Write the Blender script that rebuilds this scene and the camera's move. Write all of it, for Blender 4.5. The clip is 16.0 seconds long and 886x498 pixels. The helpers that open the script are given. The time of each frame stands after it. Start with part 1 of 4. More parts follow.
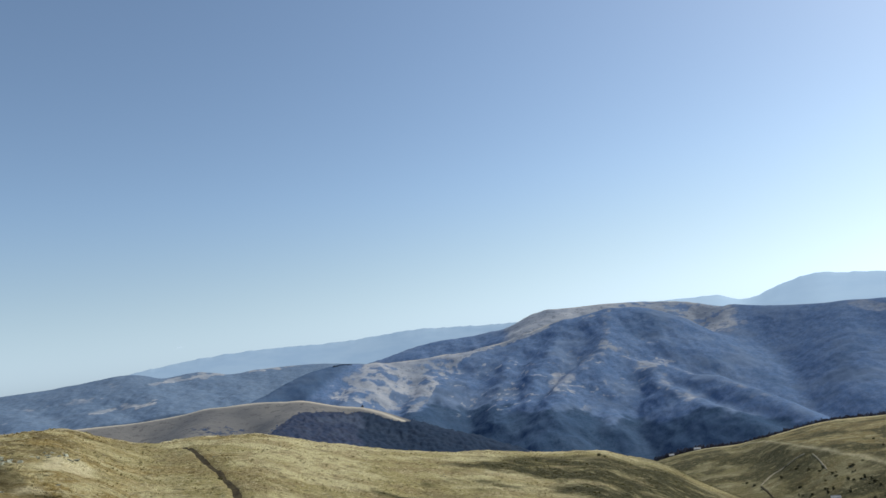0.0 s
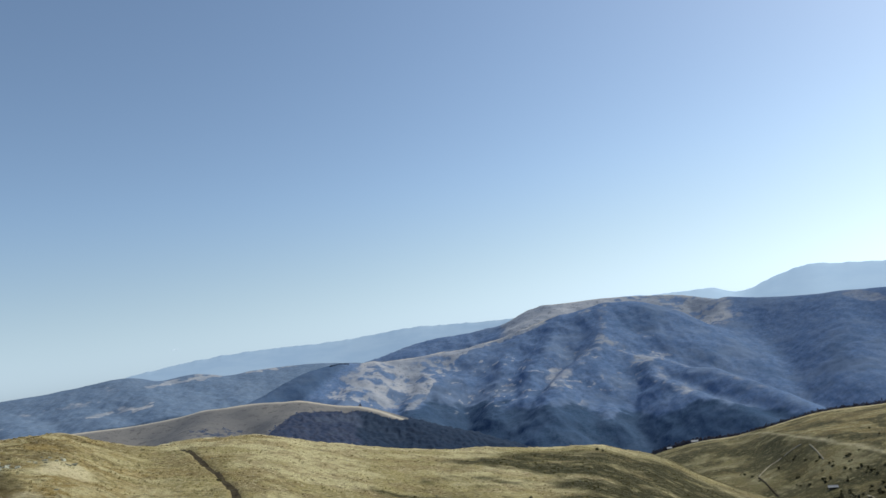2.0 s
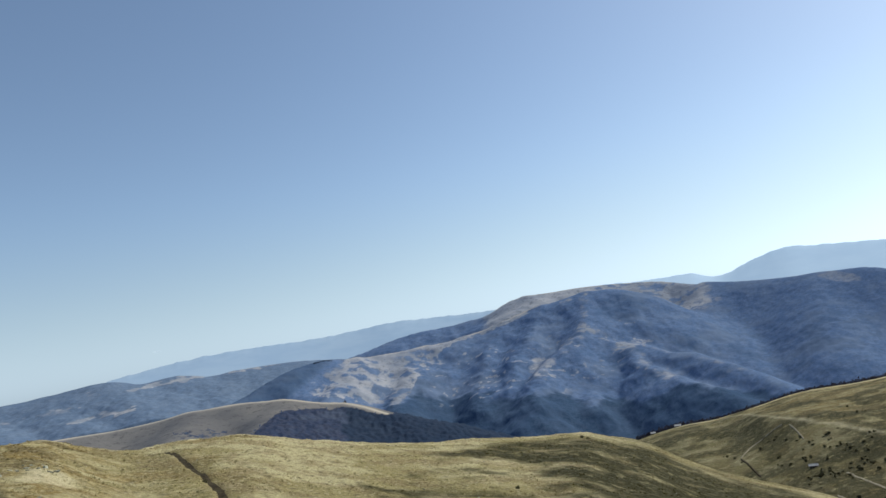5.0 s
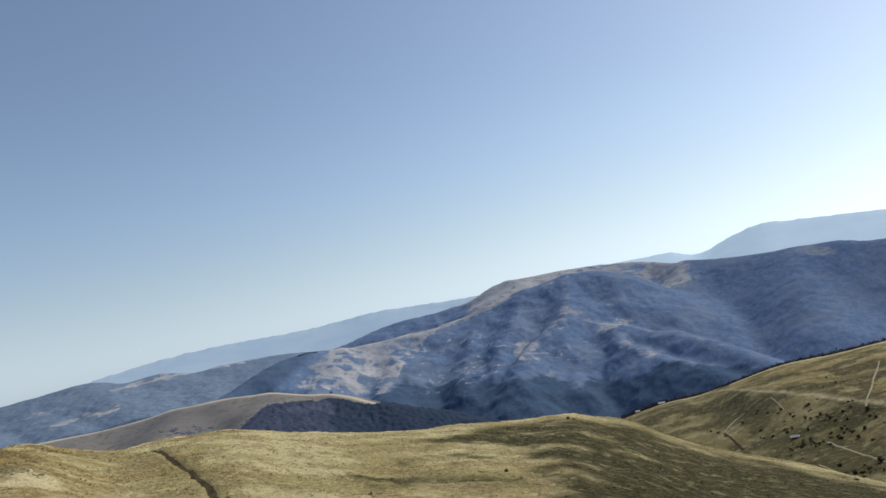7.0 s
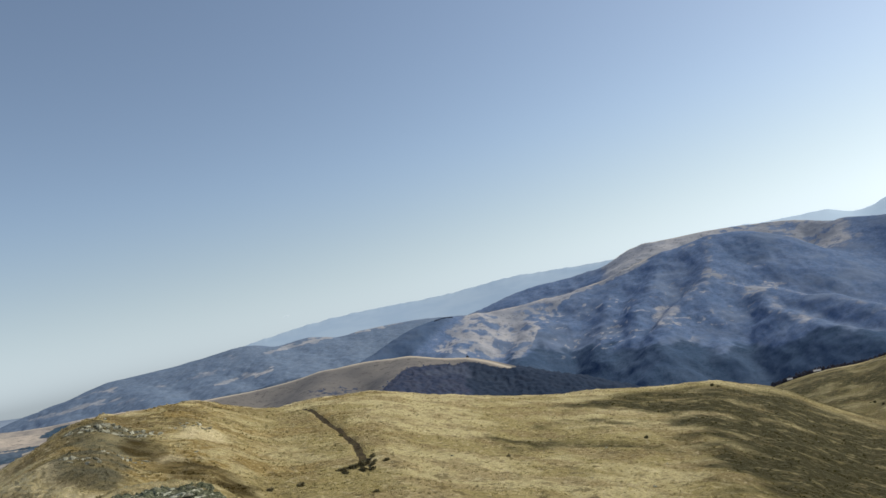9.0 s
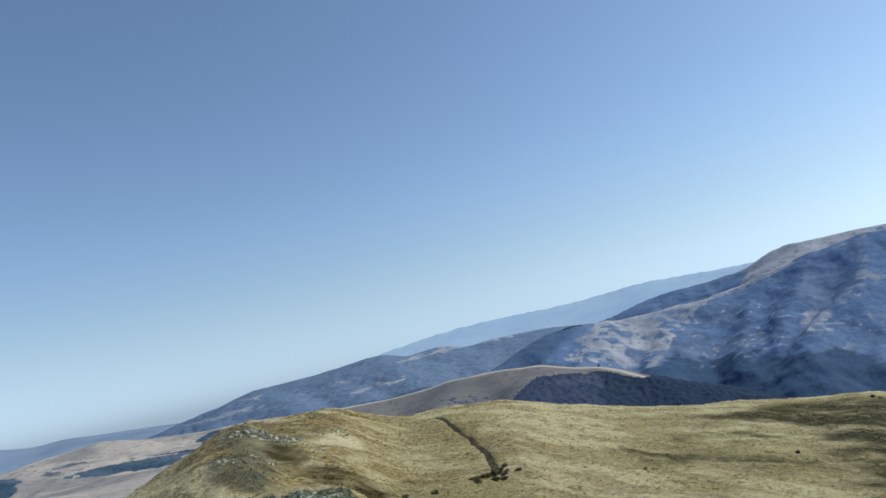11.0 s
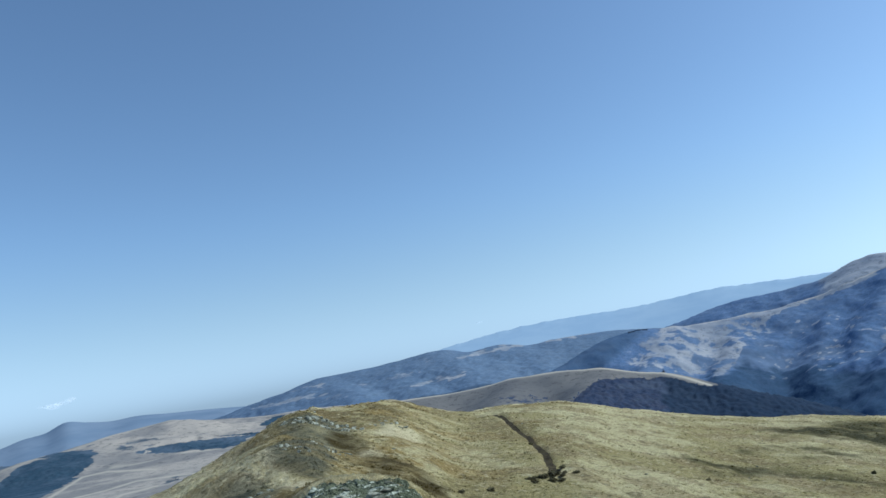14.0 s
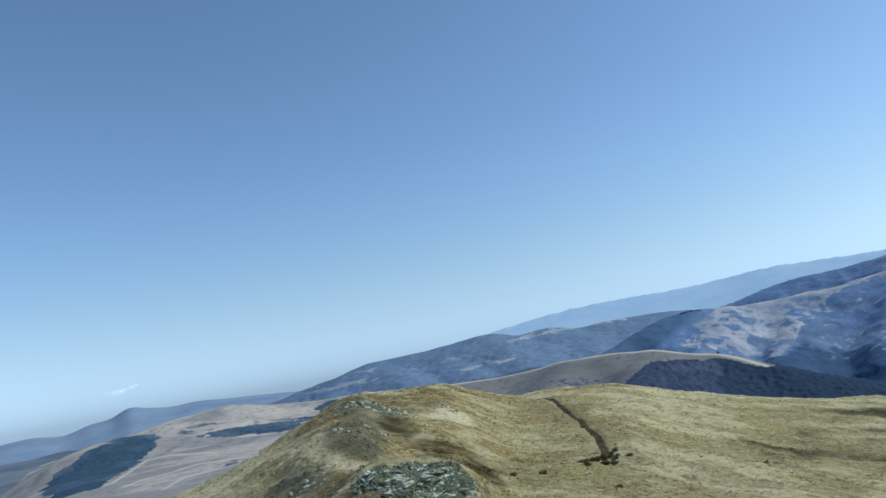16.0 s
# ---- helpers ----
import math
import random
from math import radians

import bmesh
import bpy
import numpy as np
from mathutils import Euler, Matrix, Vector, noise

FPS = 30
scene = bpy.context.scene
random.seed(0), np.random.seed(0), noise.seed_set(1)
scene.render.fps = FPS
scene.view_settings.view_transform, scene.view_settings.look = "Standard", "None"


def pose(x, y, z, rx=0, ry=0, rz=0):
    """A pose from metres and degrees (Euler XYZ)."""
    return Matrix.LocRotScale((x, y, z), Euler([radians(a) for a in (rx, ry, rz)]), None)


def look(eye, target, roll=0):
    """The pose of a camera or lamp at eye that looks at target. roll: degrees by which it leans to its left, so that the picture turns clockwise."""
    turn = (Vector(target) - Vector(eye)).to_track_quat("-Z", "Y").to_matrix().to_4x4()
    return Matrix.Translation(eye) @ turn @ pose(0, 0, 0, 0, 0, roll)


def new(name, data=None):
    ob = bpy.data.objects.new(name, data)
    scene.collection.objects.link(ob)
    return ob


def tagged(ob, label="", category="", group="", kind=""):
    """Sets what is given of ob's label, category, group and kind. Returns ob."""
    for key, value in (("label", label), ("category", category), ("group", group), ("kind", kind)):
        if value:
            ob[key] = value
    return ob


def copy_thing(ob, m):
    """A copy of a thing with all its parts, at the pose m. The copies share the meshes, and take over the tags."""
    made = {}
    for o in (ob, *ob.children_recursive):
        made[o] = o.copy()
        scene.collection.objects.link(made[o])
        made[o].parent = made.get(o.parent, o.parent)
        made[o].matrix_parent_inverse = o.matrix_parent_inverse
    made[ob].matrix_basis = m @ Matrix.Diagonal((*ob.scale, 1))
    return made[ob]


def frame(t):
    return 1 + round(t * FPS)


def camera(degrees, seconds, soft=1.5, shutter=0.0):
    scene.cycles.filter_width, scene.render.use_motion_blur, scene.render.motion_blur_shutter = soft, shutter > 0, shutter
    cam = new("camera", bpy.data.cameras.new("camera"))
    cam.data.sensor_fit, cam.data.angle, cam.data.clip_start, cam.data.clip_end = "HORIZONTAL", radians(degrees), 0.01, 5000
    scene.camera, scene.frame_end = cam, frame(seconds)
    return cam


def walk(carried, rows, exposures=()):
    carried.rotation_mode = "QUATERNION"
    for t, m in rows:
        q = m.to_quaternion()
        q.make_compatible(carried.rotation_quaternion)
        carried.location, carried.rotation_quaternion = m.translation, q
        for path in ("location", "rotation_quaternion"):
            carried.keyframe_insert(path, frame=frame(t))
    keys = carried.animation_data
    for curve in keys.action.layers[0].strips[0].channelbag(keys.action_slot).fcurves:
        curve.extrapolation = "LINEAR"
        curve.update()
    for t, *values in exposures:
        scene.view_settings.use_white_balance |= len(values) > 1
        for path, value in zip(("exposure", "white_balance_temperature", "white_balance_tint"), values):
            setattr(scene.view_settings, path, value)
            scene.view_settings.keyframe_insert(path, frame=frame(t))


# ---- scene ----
cam = camera(63.6, 16.0, soft=1.5)

# The camera stands on a summit and turns by hand: seconds, tilt, lean, turn in degrees.
EYE = 1.7
PATH = [
    (0, 98.53, 6.59, 0.99),
    (0.5, 98.38, 7.34, 0.07),
    (1, 97.58, 7.72, 0.84),
    (1.5, 97.88, 7.36, 1.13),
    (2, 98.30, 7.61, 0.74),
    (2.5, 98.06, 7.60, 0.66),
    (3, 98.22, 7.69, 0.86),
    (3.5, 98.37, 7.56, 1.01),
    (4, 98.21, 7.81, 0.87),
    (4.2, 97.81, 8.29, 0.56),
    (6.3, 97.37, 9.86, -1.21),
    (6.5, 96.73, 10.21, -1.18),
    (7, 96.33, 11.61, -1.89),
    (7.5, 96.24, 10.77, -0.50),
    (8, 94.43, 12.35, 1.90),
    (8.5, 93.29, 12.57, 4.69),
    (9, 95.78, 11.85, 9.01),
    (9.5, 95.50, 11.32, 10.46),
    (10, 96.19, 11.54, 15.69),
    (10.2, 97.38, 12.77, 18.24),
    (12.3, 99.61, 9.85, 22.05),
    (12.5, 99.89, 9.24, 23.03),
    (13, 99.96, 9.00, 24.15),
    (13.5, 99.86, 8.57, 25.29),
    (14, 99.30, 9.40, 24.33),
    (14.5, 98.92, 9.87, 23.84),
    (15, 99.68, 9.93, 24.76),
    (15.5, 99.42, 10.54, 26.73),
    (16, 98.72, 10.03, 28.32),
]
walk(cam, [(t, pose(0, 0, EYE, rx, ry, rz)) for t, rx, ry, rz in PATH],
     exposures=[(0.0, 0.0, 6700, 5), (4.2, 0.0, 6700, 5), (7.0, 0.0, 7150, 9), (8.5, 0.0, 7500, 9), (9.2, 0.0, 7450, 9), (10.2, 0.0, 6800, 7), (12.3, 0.0, 5850, 4), (12.6, 0.0, 5800, 4), (13.0, 0.0, 5450, 2), (14.0, 0.0, 5650, 1), (16.0, 0.0, 5750, 2)])

# ---- light: low autumn sun ahead to the side, clear sky with haze near the horizon ----
SUN_AZ, SUN_EL = 63.0, 42.0
world = bpy.data.worlds.new("clear_sky")
scene.world = world
world.use_nodes = True
wn = world.node_tree.nodes
sky = wn.new("ShaderNodeTexSky")
sky.sky_type = "NISHITA"
sky.sun_disc = False
sky.sun_elevation = radians(SUN_EL)
sky.sun_rotation = radians(SUN_AZ)
sky.altitude = 1500
sky.air_density = 1.0
sky.dust_density = 2.2
sky.ozone_density = 1.3
wn["Background"].inputs["Strength"].default_value = 0.142
wl = world.node_tree.links
# haze near the horizon, the same all round: it greys the sky's colour, not its light
grey = wn.new("ShaderNodeRGBToBW")
wl.new(sky.outputs[0], grey.inputs[0])
pale = wn.new("ShaderNodeVectorMath")
pale.operation = "MULTIPLY"
wl.new(grey.outputs[0], pale.inputs[0])
pale.inputs[1].default_value = (0.67, 0.87, 1.12)
way_up = wn.new("ShaderNodeTexCoord")
parts = wn.new("ShaderNodeSeparateXYZ")
wl.new(way_up.outputs["Generated"], parts.inputs[0])
low = wn.new("ShaderNodeMapRange")
low.interpolation_type = "SMOOTHSTEP"
for key, v in (("From Min", 0.0), ("From Max", 0.25), ("To Min", 0.88), ("To Max", 0.0)):
    low.inputs[key].default_value = v
wl.new(parts.outputs["Z"], low.inputs["Value"])
hazy = wn.new("ShaderNodeMix")
hazy.data_type = "RGBA"
wl.new(low.outputs[0], hazy.inputs[0])
wl.new(sky.outputs[0], hazy.inputs[6])
wl.new(pale.outputs[0], hazy.inputs[7])
wl.new(hazy.outputs[2], wn["Background"].inputs["Color"])

sun = new("sun", bpy.data.lights.new("sun", "SUN"))
sun.data.energy = 4.3
sun.data.angle = radians(0.5)
sun.data.color = (1.0, 0.93, 0.82)
SUN_DIR = Vector((math.sin(radians(SUN_AZ)) * math.cos(radians(SUN_EL)),
                  math.cos(radians(SUN_AZ)) * math.cos(radians(SUN_EL)), math.sin(radians(SUN_EL))))
sun.matrix_world = look(SUN_DIR * 300, (0, 0, 0))


# ---- noise for the shape of the land ----
def _hash(ix, iy, seed):
    h = (ix.astype(np.int64) * 374761393 + iy.astype(np.int64) * 668265263 + seed * 1274126177) & 0xFFFFFFFF
    h = ((h ^ (h >> 13)) * 1274126177) & 0xFFFFFFFF
    return ((h ^ (h >> 16)) & 0xFFFF) / 65535.0


def vnoise(x, y, seed=0):
    """Smooth noise of about -1 to 1, one cell per unit."""
    ix, iy = np.floor(x), np.floor(y)
    fx, fy = x - ix, y - iy
    ux, uy = fx * fx * fx * (fx * (fx * 6 - 15) + 10), fy * fy * fy * (fy * (fy * 6 - 15) + 10)

    def corner(dx, dy):
        a = _hash(ix + dx, iy + dy, seed) * 6.2831853
        return np.cos(a) * (fx - dx) + np.sin(a) * (fy - dy)

    top = corner(0, 0) * (1 - ux) + corner(1, 0) * ux
    low = corner(0, 1) * (1 - ux) + corner(1, 1) * ux
    return 1.5 * (top * (1 - uy) + low * uy)


def fbm(x, y, octaves=4, seed=0, gain=0.5):
    total, amp = np.zeros(np.broadcast(x, y).shape), 1.0
    for k in range(octaves):
        total = total + amp * vnoise(x * 2 ** k + 17.3 * k, y * 2 ** k - 9.1 * k, seed + k)
        amp *= gain
    return total


def ridged(x, y, octaves=4, seed=0):
    total, amp = np.zeros(np.broadcast(x, y).shape), 1.0
    for k in range(octaves):
        total = total + amp * (1 - 2 * np.abs(vnoise(x * 2 ** k + 5.7 * k, y * 2 ** k + 3.3 * k, seed + k)))
        amp *= 0.5
    return total


def curve(knots):
    """A smooth line through (azimuth, value) knots."""
    k = np.array(knots, float)
    xs, ys = k[:, 0], k[:, 1]
    m = np.gradient(ys, xs)

    def at(a):
        a = np.clip(a, xs[0], xs[-1])
        i = np.clip(np.searchsorted(xs, a) - 1, 0, len(xs) - 2)
        h = xs[i + 1] - xs[i]
        t = (a - xs[i]) / h
        return ((2 * t ** 3 - 3 * t ** 2 + 1) * ys[i] + (t ** 3 - 2 * t ** 2 + t) * h * m[i]
                + (3 * t ** 2 - 2 * t ** 3) * ys[i + 1] + (t ** 3 - t ** 2) * h * m[i + 1])
    return at


def smooth(x, lo, hi):
    t = np.clip((x - lo) / (hi - lo), 0, 1)
    return t * t * (3 - 2 * t)


def smax(a, b, k):
    h = np.clip(0.5 + 0.5 * (a - b) / k, 0, 1)
    return b * (1 - h) + a * h + k * h * (1 - h)


def line_distance(x, y, pts):
    """Distance from a line of (x, y) points, and how far along it, from 0 to 1."""
    best, along = np.full(x.shape, 1e9), np.zeros(x.shape)
    for k in range(len(pts) - 1):
        (x0, y0), (x1, y1) = pts[k], pts[k + 1]
        dx, dy = x1 - x0, y1 - y0
        t = np.clip(((x - x0) * dx + (y - y0) * dy) / (dx * dx + dy * dy), 0, 1)
        d = np.hypot(x - x0 - t * dx, y - y0 - t * dy)
        along = np.where(d < best, (k + t) / (len(pts) - 1), along)
        best = np.minimum(best, d)
    return best, along


# ---- height of the near ground: a grassy summit with its shoulders ----
CREST_EL = curve([(-180, -22), (-90, -20), (-75, -16), (-60, -10.4), (-49.5, -6.4), (-45.8, -5.4), (-41.5, -3.7), (-36.9, -1.8), (-35.4, -1.5),
                  (-33.3, -1.85), (-30.6, -1.8), (-28.4, -2.0), (-26.7, -2.65), (-24.2, -3.6), (-19.5, -3.8), (-14.6, -4.35), (-12.6, -5.0),
                  (-9.8, -5.7), (-5.4, -6.7), (-1.7, -7.3), (2.0, -7.6), (6.3, -8.15), (10.3, -8.4), (12.4, -9.0), (14.5, -9.6),
                  (17, -11.0), (21.4, -12.9), (25, -14.0), (27.5, -14.9), (32, -16.4), (40, -19), (60, -22), (180, -22)])
CREST_R = curve([(-180, 120), (-90, 70), (-50, 80), (-36, 105), (-30, 135), (-24, 158), (-10, 185), (0, 205), (10, 232), (16, 250), (24, 235), (32, 200), (60, 150), (180, 120)])
HILL_EL = curve([(-180, -16), (-20, -15), (0, -13.5), (10, -10.8), (14.5, -9.4), (17.6, -8.85), (20.5, -8.65), (22.6, -8.2), (25.9, -7.5), (29.7, -7.25), (32.8, -6.9), (45, -6.0), (70, -8), (120, -16), (180, -16)])
HILL_R = curve([(-180, 600), (5, 640), (15, 640), (25, 600), (35, 560), (60, 520), (180, 600)])


SHELF_U = curve([(-180, 0.97), (19, 0.97), (20.5, 0.92), (24.3, 0.74), (28.5, 0.65), (31.8, 0.59), (36, 0.53), (60, 0.5), (180, 0.5)])
TRAIL = [(-52, 134), (-43.6, 118.7), (-38.9, 109.1), (-34.7, 101.2), (-30.5, 92.7), (-26.9, 84.7), (-24.4, 77.8), (-22.2, 72.0)]


def ground_height(x, y):
    az, r = np.degrees(np.arctan2(x, y)), np.hypot(x, y) + 1e-6
    te, rc = np.tan(np.radians(CREST_EL(az))), CREST_R(az)
    u = r / rc
    inner = r * te - 1.7 * (1 - u) - 0.25 * (1 - u) ** 2 * r
    over = np.maximum(r - rc, 0)
    # to one side the slope runs on into the saddle below the next hill
    drop = 1 - 0.8 * smooth(az, 14, 18) * smooth(az, 60, 45)
    outer = r * te - drop * (0.25 * over + 0.3 * over * (1 - np.exp(-over / 35))) + 0.012 * over
    near = np.where(u < 1, inner, outer)
    # low domes on the way to the rocky knob
    for a, d, h, w in ((-31.1, 38, 2.25, 4.2), (-39.8, 62, 0.9, 5.5)):
        dx, dy = x - d * math.sin(radians(a)), y - d * math.cos(radians(a))
        near = near + h * np.exp(-((dx * dx + dy * dy) / w ** 2) ** 1.4)
    # the next hill
    te2, rc2 = np.tan(np.radians(HILL_EL(az))), HILL_R(az)
    u2 = r / rc2
    bump = (5.0 * fbm(x / 120, y / 120, 3, 31) + 1.5 * fbm(x / 32, y / 32, 2, 32)) * np.clip(1 - u2, 0, 1) * smooth(u2, 0.3, 0.6)
    shelf = 3.0 * (smooth(u2, SHELF_U(az) - 0.14, SHELF_U(az)) - smooth(u2, SHELF_U(az), SHELF_U(az) + 0.15)) * smooth(az, 19, 23)
    hill = np.where(u2 < 1, r * te2 - 0.45 * (1 - u2) ** 2 * r + bump + shelf, r * te2 - 0.55 * (r - rc2))
    hill = hill - 40 * smooth(r, 150, 60)
    floor = FLOOR(az) + 75 * smooth(r, 1500, 4800) * smooth(-az, 10, 40)
    z = smax(near, hill, 2.0)
    z = -EYE + (z + EYE) * smooth(r, -3, 14)
    z = smax(z, floor, 6.0)
    rough = np.exp(-r / 400)
    z = z + rough * (0.50 * fbm(x / 8, y / 8, 3, 3) + 0.17 * fbm(x / 1.8, y / 1.8, 2, 8)) * smooth(r, 3, 15)
    d, _ = line_distance(x, y, TRAIL)
    z = z - 0.35 * np.exp(-(d / 0.7) ** 2)
    return z + EYE


FLOOR = curve([(-180, -200), (-90, -140), (-45, -140), (-36, -150), (-25, -210), (-15, -300), (0, -360), (60, -360), (120, -250), (180, -200)])


def mesh_object(name, verts, faces, material, parent=None, label="", smooth_shade=True):
    me = bpy.data.meshes.new(name)
    me.from_pydata(np.asarray(verts, float).tolist(), [], np.asarray(faces).tolist() if isinstance(faces, np.ndarray) else faces)
    me.materials.append(material)
    if smooth_shade:
        me.polygons.foreach_set("use_smooth", [True] * len(me.polygons))
    me.update()
    ob = new(name, me)
    if parent:
        ob.parent = parent
    if label:
        tagged(ob, label)
    return ob


def grid_faces(rows, cols, wrap=False):
    i, j = np.meshgrid(np.arange(rows - 1), np.arange(cols if wrap else cols - 1), indexing="ij")
    k = (j + 1) % cols
    return np.stack([i * cols + j, i * cols + k, (i + 1) * cols + k, (i + 1) * cols + j], -1).reshape(-1, 4)


def attribute(ob, name, values):
    at = ob.data.attributes.new(name, "FLOAT", "POINT")
    at.data.foreach_set("value", np.asarray(values, np.float32).ravel())


# ---- materials ----
def material(name, roughness=0.9, specular=0.2):
    m = bpy.data.materials.new(name)
    m.use_nodes = True
    b = m.node_tree.nodes["Principled BSDF"]
    b.inputs["Roughness"].default_value = roughness
    b.inputs["Specular IOR Level"].default_value = specular
    return m, m.node_tree.nodes, m.node_tree.links, b


def noise_node(n, l, scale, detail=4.0, rough=0.55, coord=None, stretch=None):
    co = n.new("ShaderNodeNewGeometry").outputs["Position"] if coord is None else coord
    if stretch:
        mp = n.new("ShaderNodeMapping")
        mp.inputs["Scale"].default_value = stretch
        l.new(co, mp.inputs["Vector"])
        co = mp.outputs[0]
    t = n.new("ShaderNodeTexNoise")
    t.inputs["Scale"].default_value = scale
    t.inputs["Detail"].default_value = detail
    t.inputs["Roughness"].default_value = rough
    l.new(co, t.inputs["Vector"])
    return t.outputs["Fac"]


def ramp(n, l, fac, lo, hi, a=0.0, b=1.0):
    m = n.new("ShaderNodeMapRange")
    m.interpolation_type = "SMOOTHSTEP"
    for key, v in (("From Min", lo), ("From Max", hi), ("To Min", a), ("To Max", b)):
        m.inputs[key].default_value = v
    l.new(fac, m.inputs["Value"])
    return m.outputs[0]


def blend(n, l, fac, a, b):
    m = n.new("ShaderNodeMix")
    m.data_type = "RGBA"
    for sock, v in ((m.inputs[0], fac), (m.inputs[6], a), (m.inputs[7], b)):
        if isinstance(v, (float, int)):
            sock.default_value = v
        elif isinstance(v, tuple):
            sock.default_value = (*v, 1)
        else:
            l.new(v, sock)
    return m.outputs[2]


def times(n, l, a, b):
    m = n.new("ShaderNodeMath")
    m.operation = "MULTIPLY"
    for sock, v in zip(m.inputs, (a, b)):
        if isinstance(v, (float, int)):
            sock.default_value = v
        else:
            l.new(v, sock)
    return m.outputs[0]


def attr(n, name):
    a = n.new("ShaderNodeAttribute")
    a.attribute_name = name
    return a.outputs["Fac"]


def bump(n, l, b, height, strength, distance):
    bp = n.new("ShaderNodeBump")
    bp.inputs["Strength"].default_value = strength
    bp.inputs["Distance"].default_value = distance
    l.new(height, bp.inputs["Height"])
    l.new(bp.outputs[0], b.inputs["Normal"])


def grass_material(name="dry_mountain_grass", thin=0.0):
    m, n, l, b = material(name, 0.95, 0.1)
    coarse = noise_node(n, l, 0.05, 5, 0.6)
    mid = noise_node(n, l, 0.32, 6, 0.7)
    patch = noise_node(n, l, 0.12, 5, 0.65)
    fine = noise_node(n, l, 2.2, 5, 0.75)
    spots = noise_node(n, l, 0.75, 4, 0.6)
    c = blend(n, l, ramp(n, l, coarse, 0.44, 0.56), (0.30, 0.262, 0.120), (0.47, 0.425, 0.24))
    c = blend(n, l, ramp(n, l, patch, 0.48, 0.60, 0.0, 0.6), c, (0.215, 0.165, 0.085))
    # brown and gold cushions on the knob, pale wind-swept grass and painted backlight on its rims
    c = blend(n, l, times(n, l, attr(n, "brown"), ramp(n, l, patch, 0.43, 0.53, 0.15, 0.95)), c, (0.245, 0.180, 0.062))
    c = blend(n, l, times(n, l, attr(n, "brown"), ramp(n, l, mid, 0.55, 0.63, 0.0, 0.75)), c, (0.50, 0.42, 0.21))
    c = blend(n, l, times(n, l, attr(n, "brown"), ramp(n, l, coarse, 0.47, 0.43, 0.0, 0.7)), c, (0.13, 0.098, 0.045))
    # olive turf with pale streaks
    c = blend(n, l, times(n, l, attr(n, "olive"), ramp(n, l, mid, 0.50, 0.68, 1.0, 0.55)), c, (0.031, 0.031, 0.010))
    c = blend(n, l, ramp(n, l, spots, 0.54, 0.66, 0.0, 0.62), c, (0.10, 0.084, 0.042))
    c = blend(n, l, times(n, l, ramp(n, l, attr(n, "olive"), 0.0, 1.0, 1.0, 0.2), ramp(n, l, noise_node(n, l, 1.15, 5, 0.7), 0.53, 0.66, 0.0, 0.55)), c, (0.58, 0.53, 0.35))
    c = blend(n, l, ramp(n, l, fine, 0.52, 0.64, 0.0, 0.5), c, (0.085, 0.070, 0.034))
    c = blend(n, l, times(n, l, ramp(n, l, attr(n, "olive"), 0.0, 1.0, 1.0, 0.12), ramp(n, l, fine, 0.46, 0.36, 0.0, 0.5)), c, (0.55, 0.47, 0.27))
    # pale grass, and the backlit brightness of crests and lips painted with it
    c = blend(n, l, times(n, l, attr(n, "rim"), ramp(n, l, fine, 0.46, 0.62, 1.0, 0.55)), c, (0.70, 0.64, 0.43))
    c = blend(n, l, times(n, l, attr(n, "moss"), ramp(n, l, mid, 0.40, 0.56, 1.0, 0.6)), c, (0.105, 0.104, 0.070))
    c = blend(n, l, times(n, l, attr(n, "deep"), ramp(n, l, mid, 0.42, 0.62, 1.0, 0.65)), c, (0.060, 0.046, 0.015))
    # with distance the ground's colour goes over to painted blue haze
    hazy_far_land = blend(n, l, ramp(n, l, noise_node(n, l, 0.004, 5, 0.6), 0.42, 0.58), (0.070, 0.100, 0.145), (0.13, 0.15, 0.175))
    c = blend(n, l, attr(n, "far"), c, hazy_far_land)
    l.new(c, b.inputs["Base Color"])
    if thin:
        shine_through(n, l, b, c, thin)
    else:
        bump(n, l, b, fine, 1.0, 0.6)
    return m


def shine_through(n, l, b, colour, share):
    """Thin leaves, blades and twigs let part of the light through."""
    through_light = n.new("ShaderNodeBsdfTranslucent")
    l.new(colour, through_light.inputs["Color"])
    mix = n.new("ShaderNodeMixShader")
    mix.inputs[0].default_value = share
    l.new(b.outputs[0], mix.inputs[1])
    l.new(through_light.outputs[0], mix.inputs[2])
    l.new(mix.outputs[0], n["Material Output"].inputs["Surface"])


def haze_sheen(b, weight):
    """A soft velvet sheen towards the light, tinted blue in place of haze."""
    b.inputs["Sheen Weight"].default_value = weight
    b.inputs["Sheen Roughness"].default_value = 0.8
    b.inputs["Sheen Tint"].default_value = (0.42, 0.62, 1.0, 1)


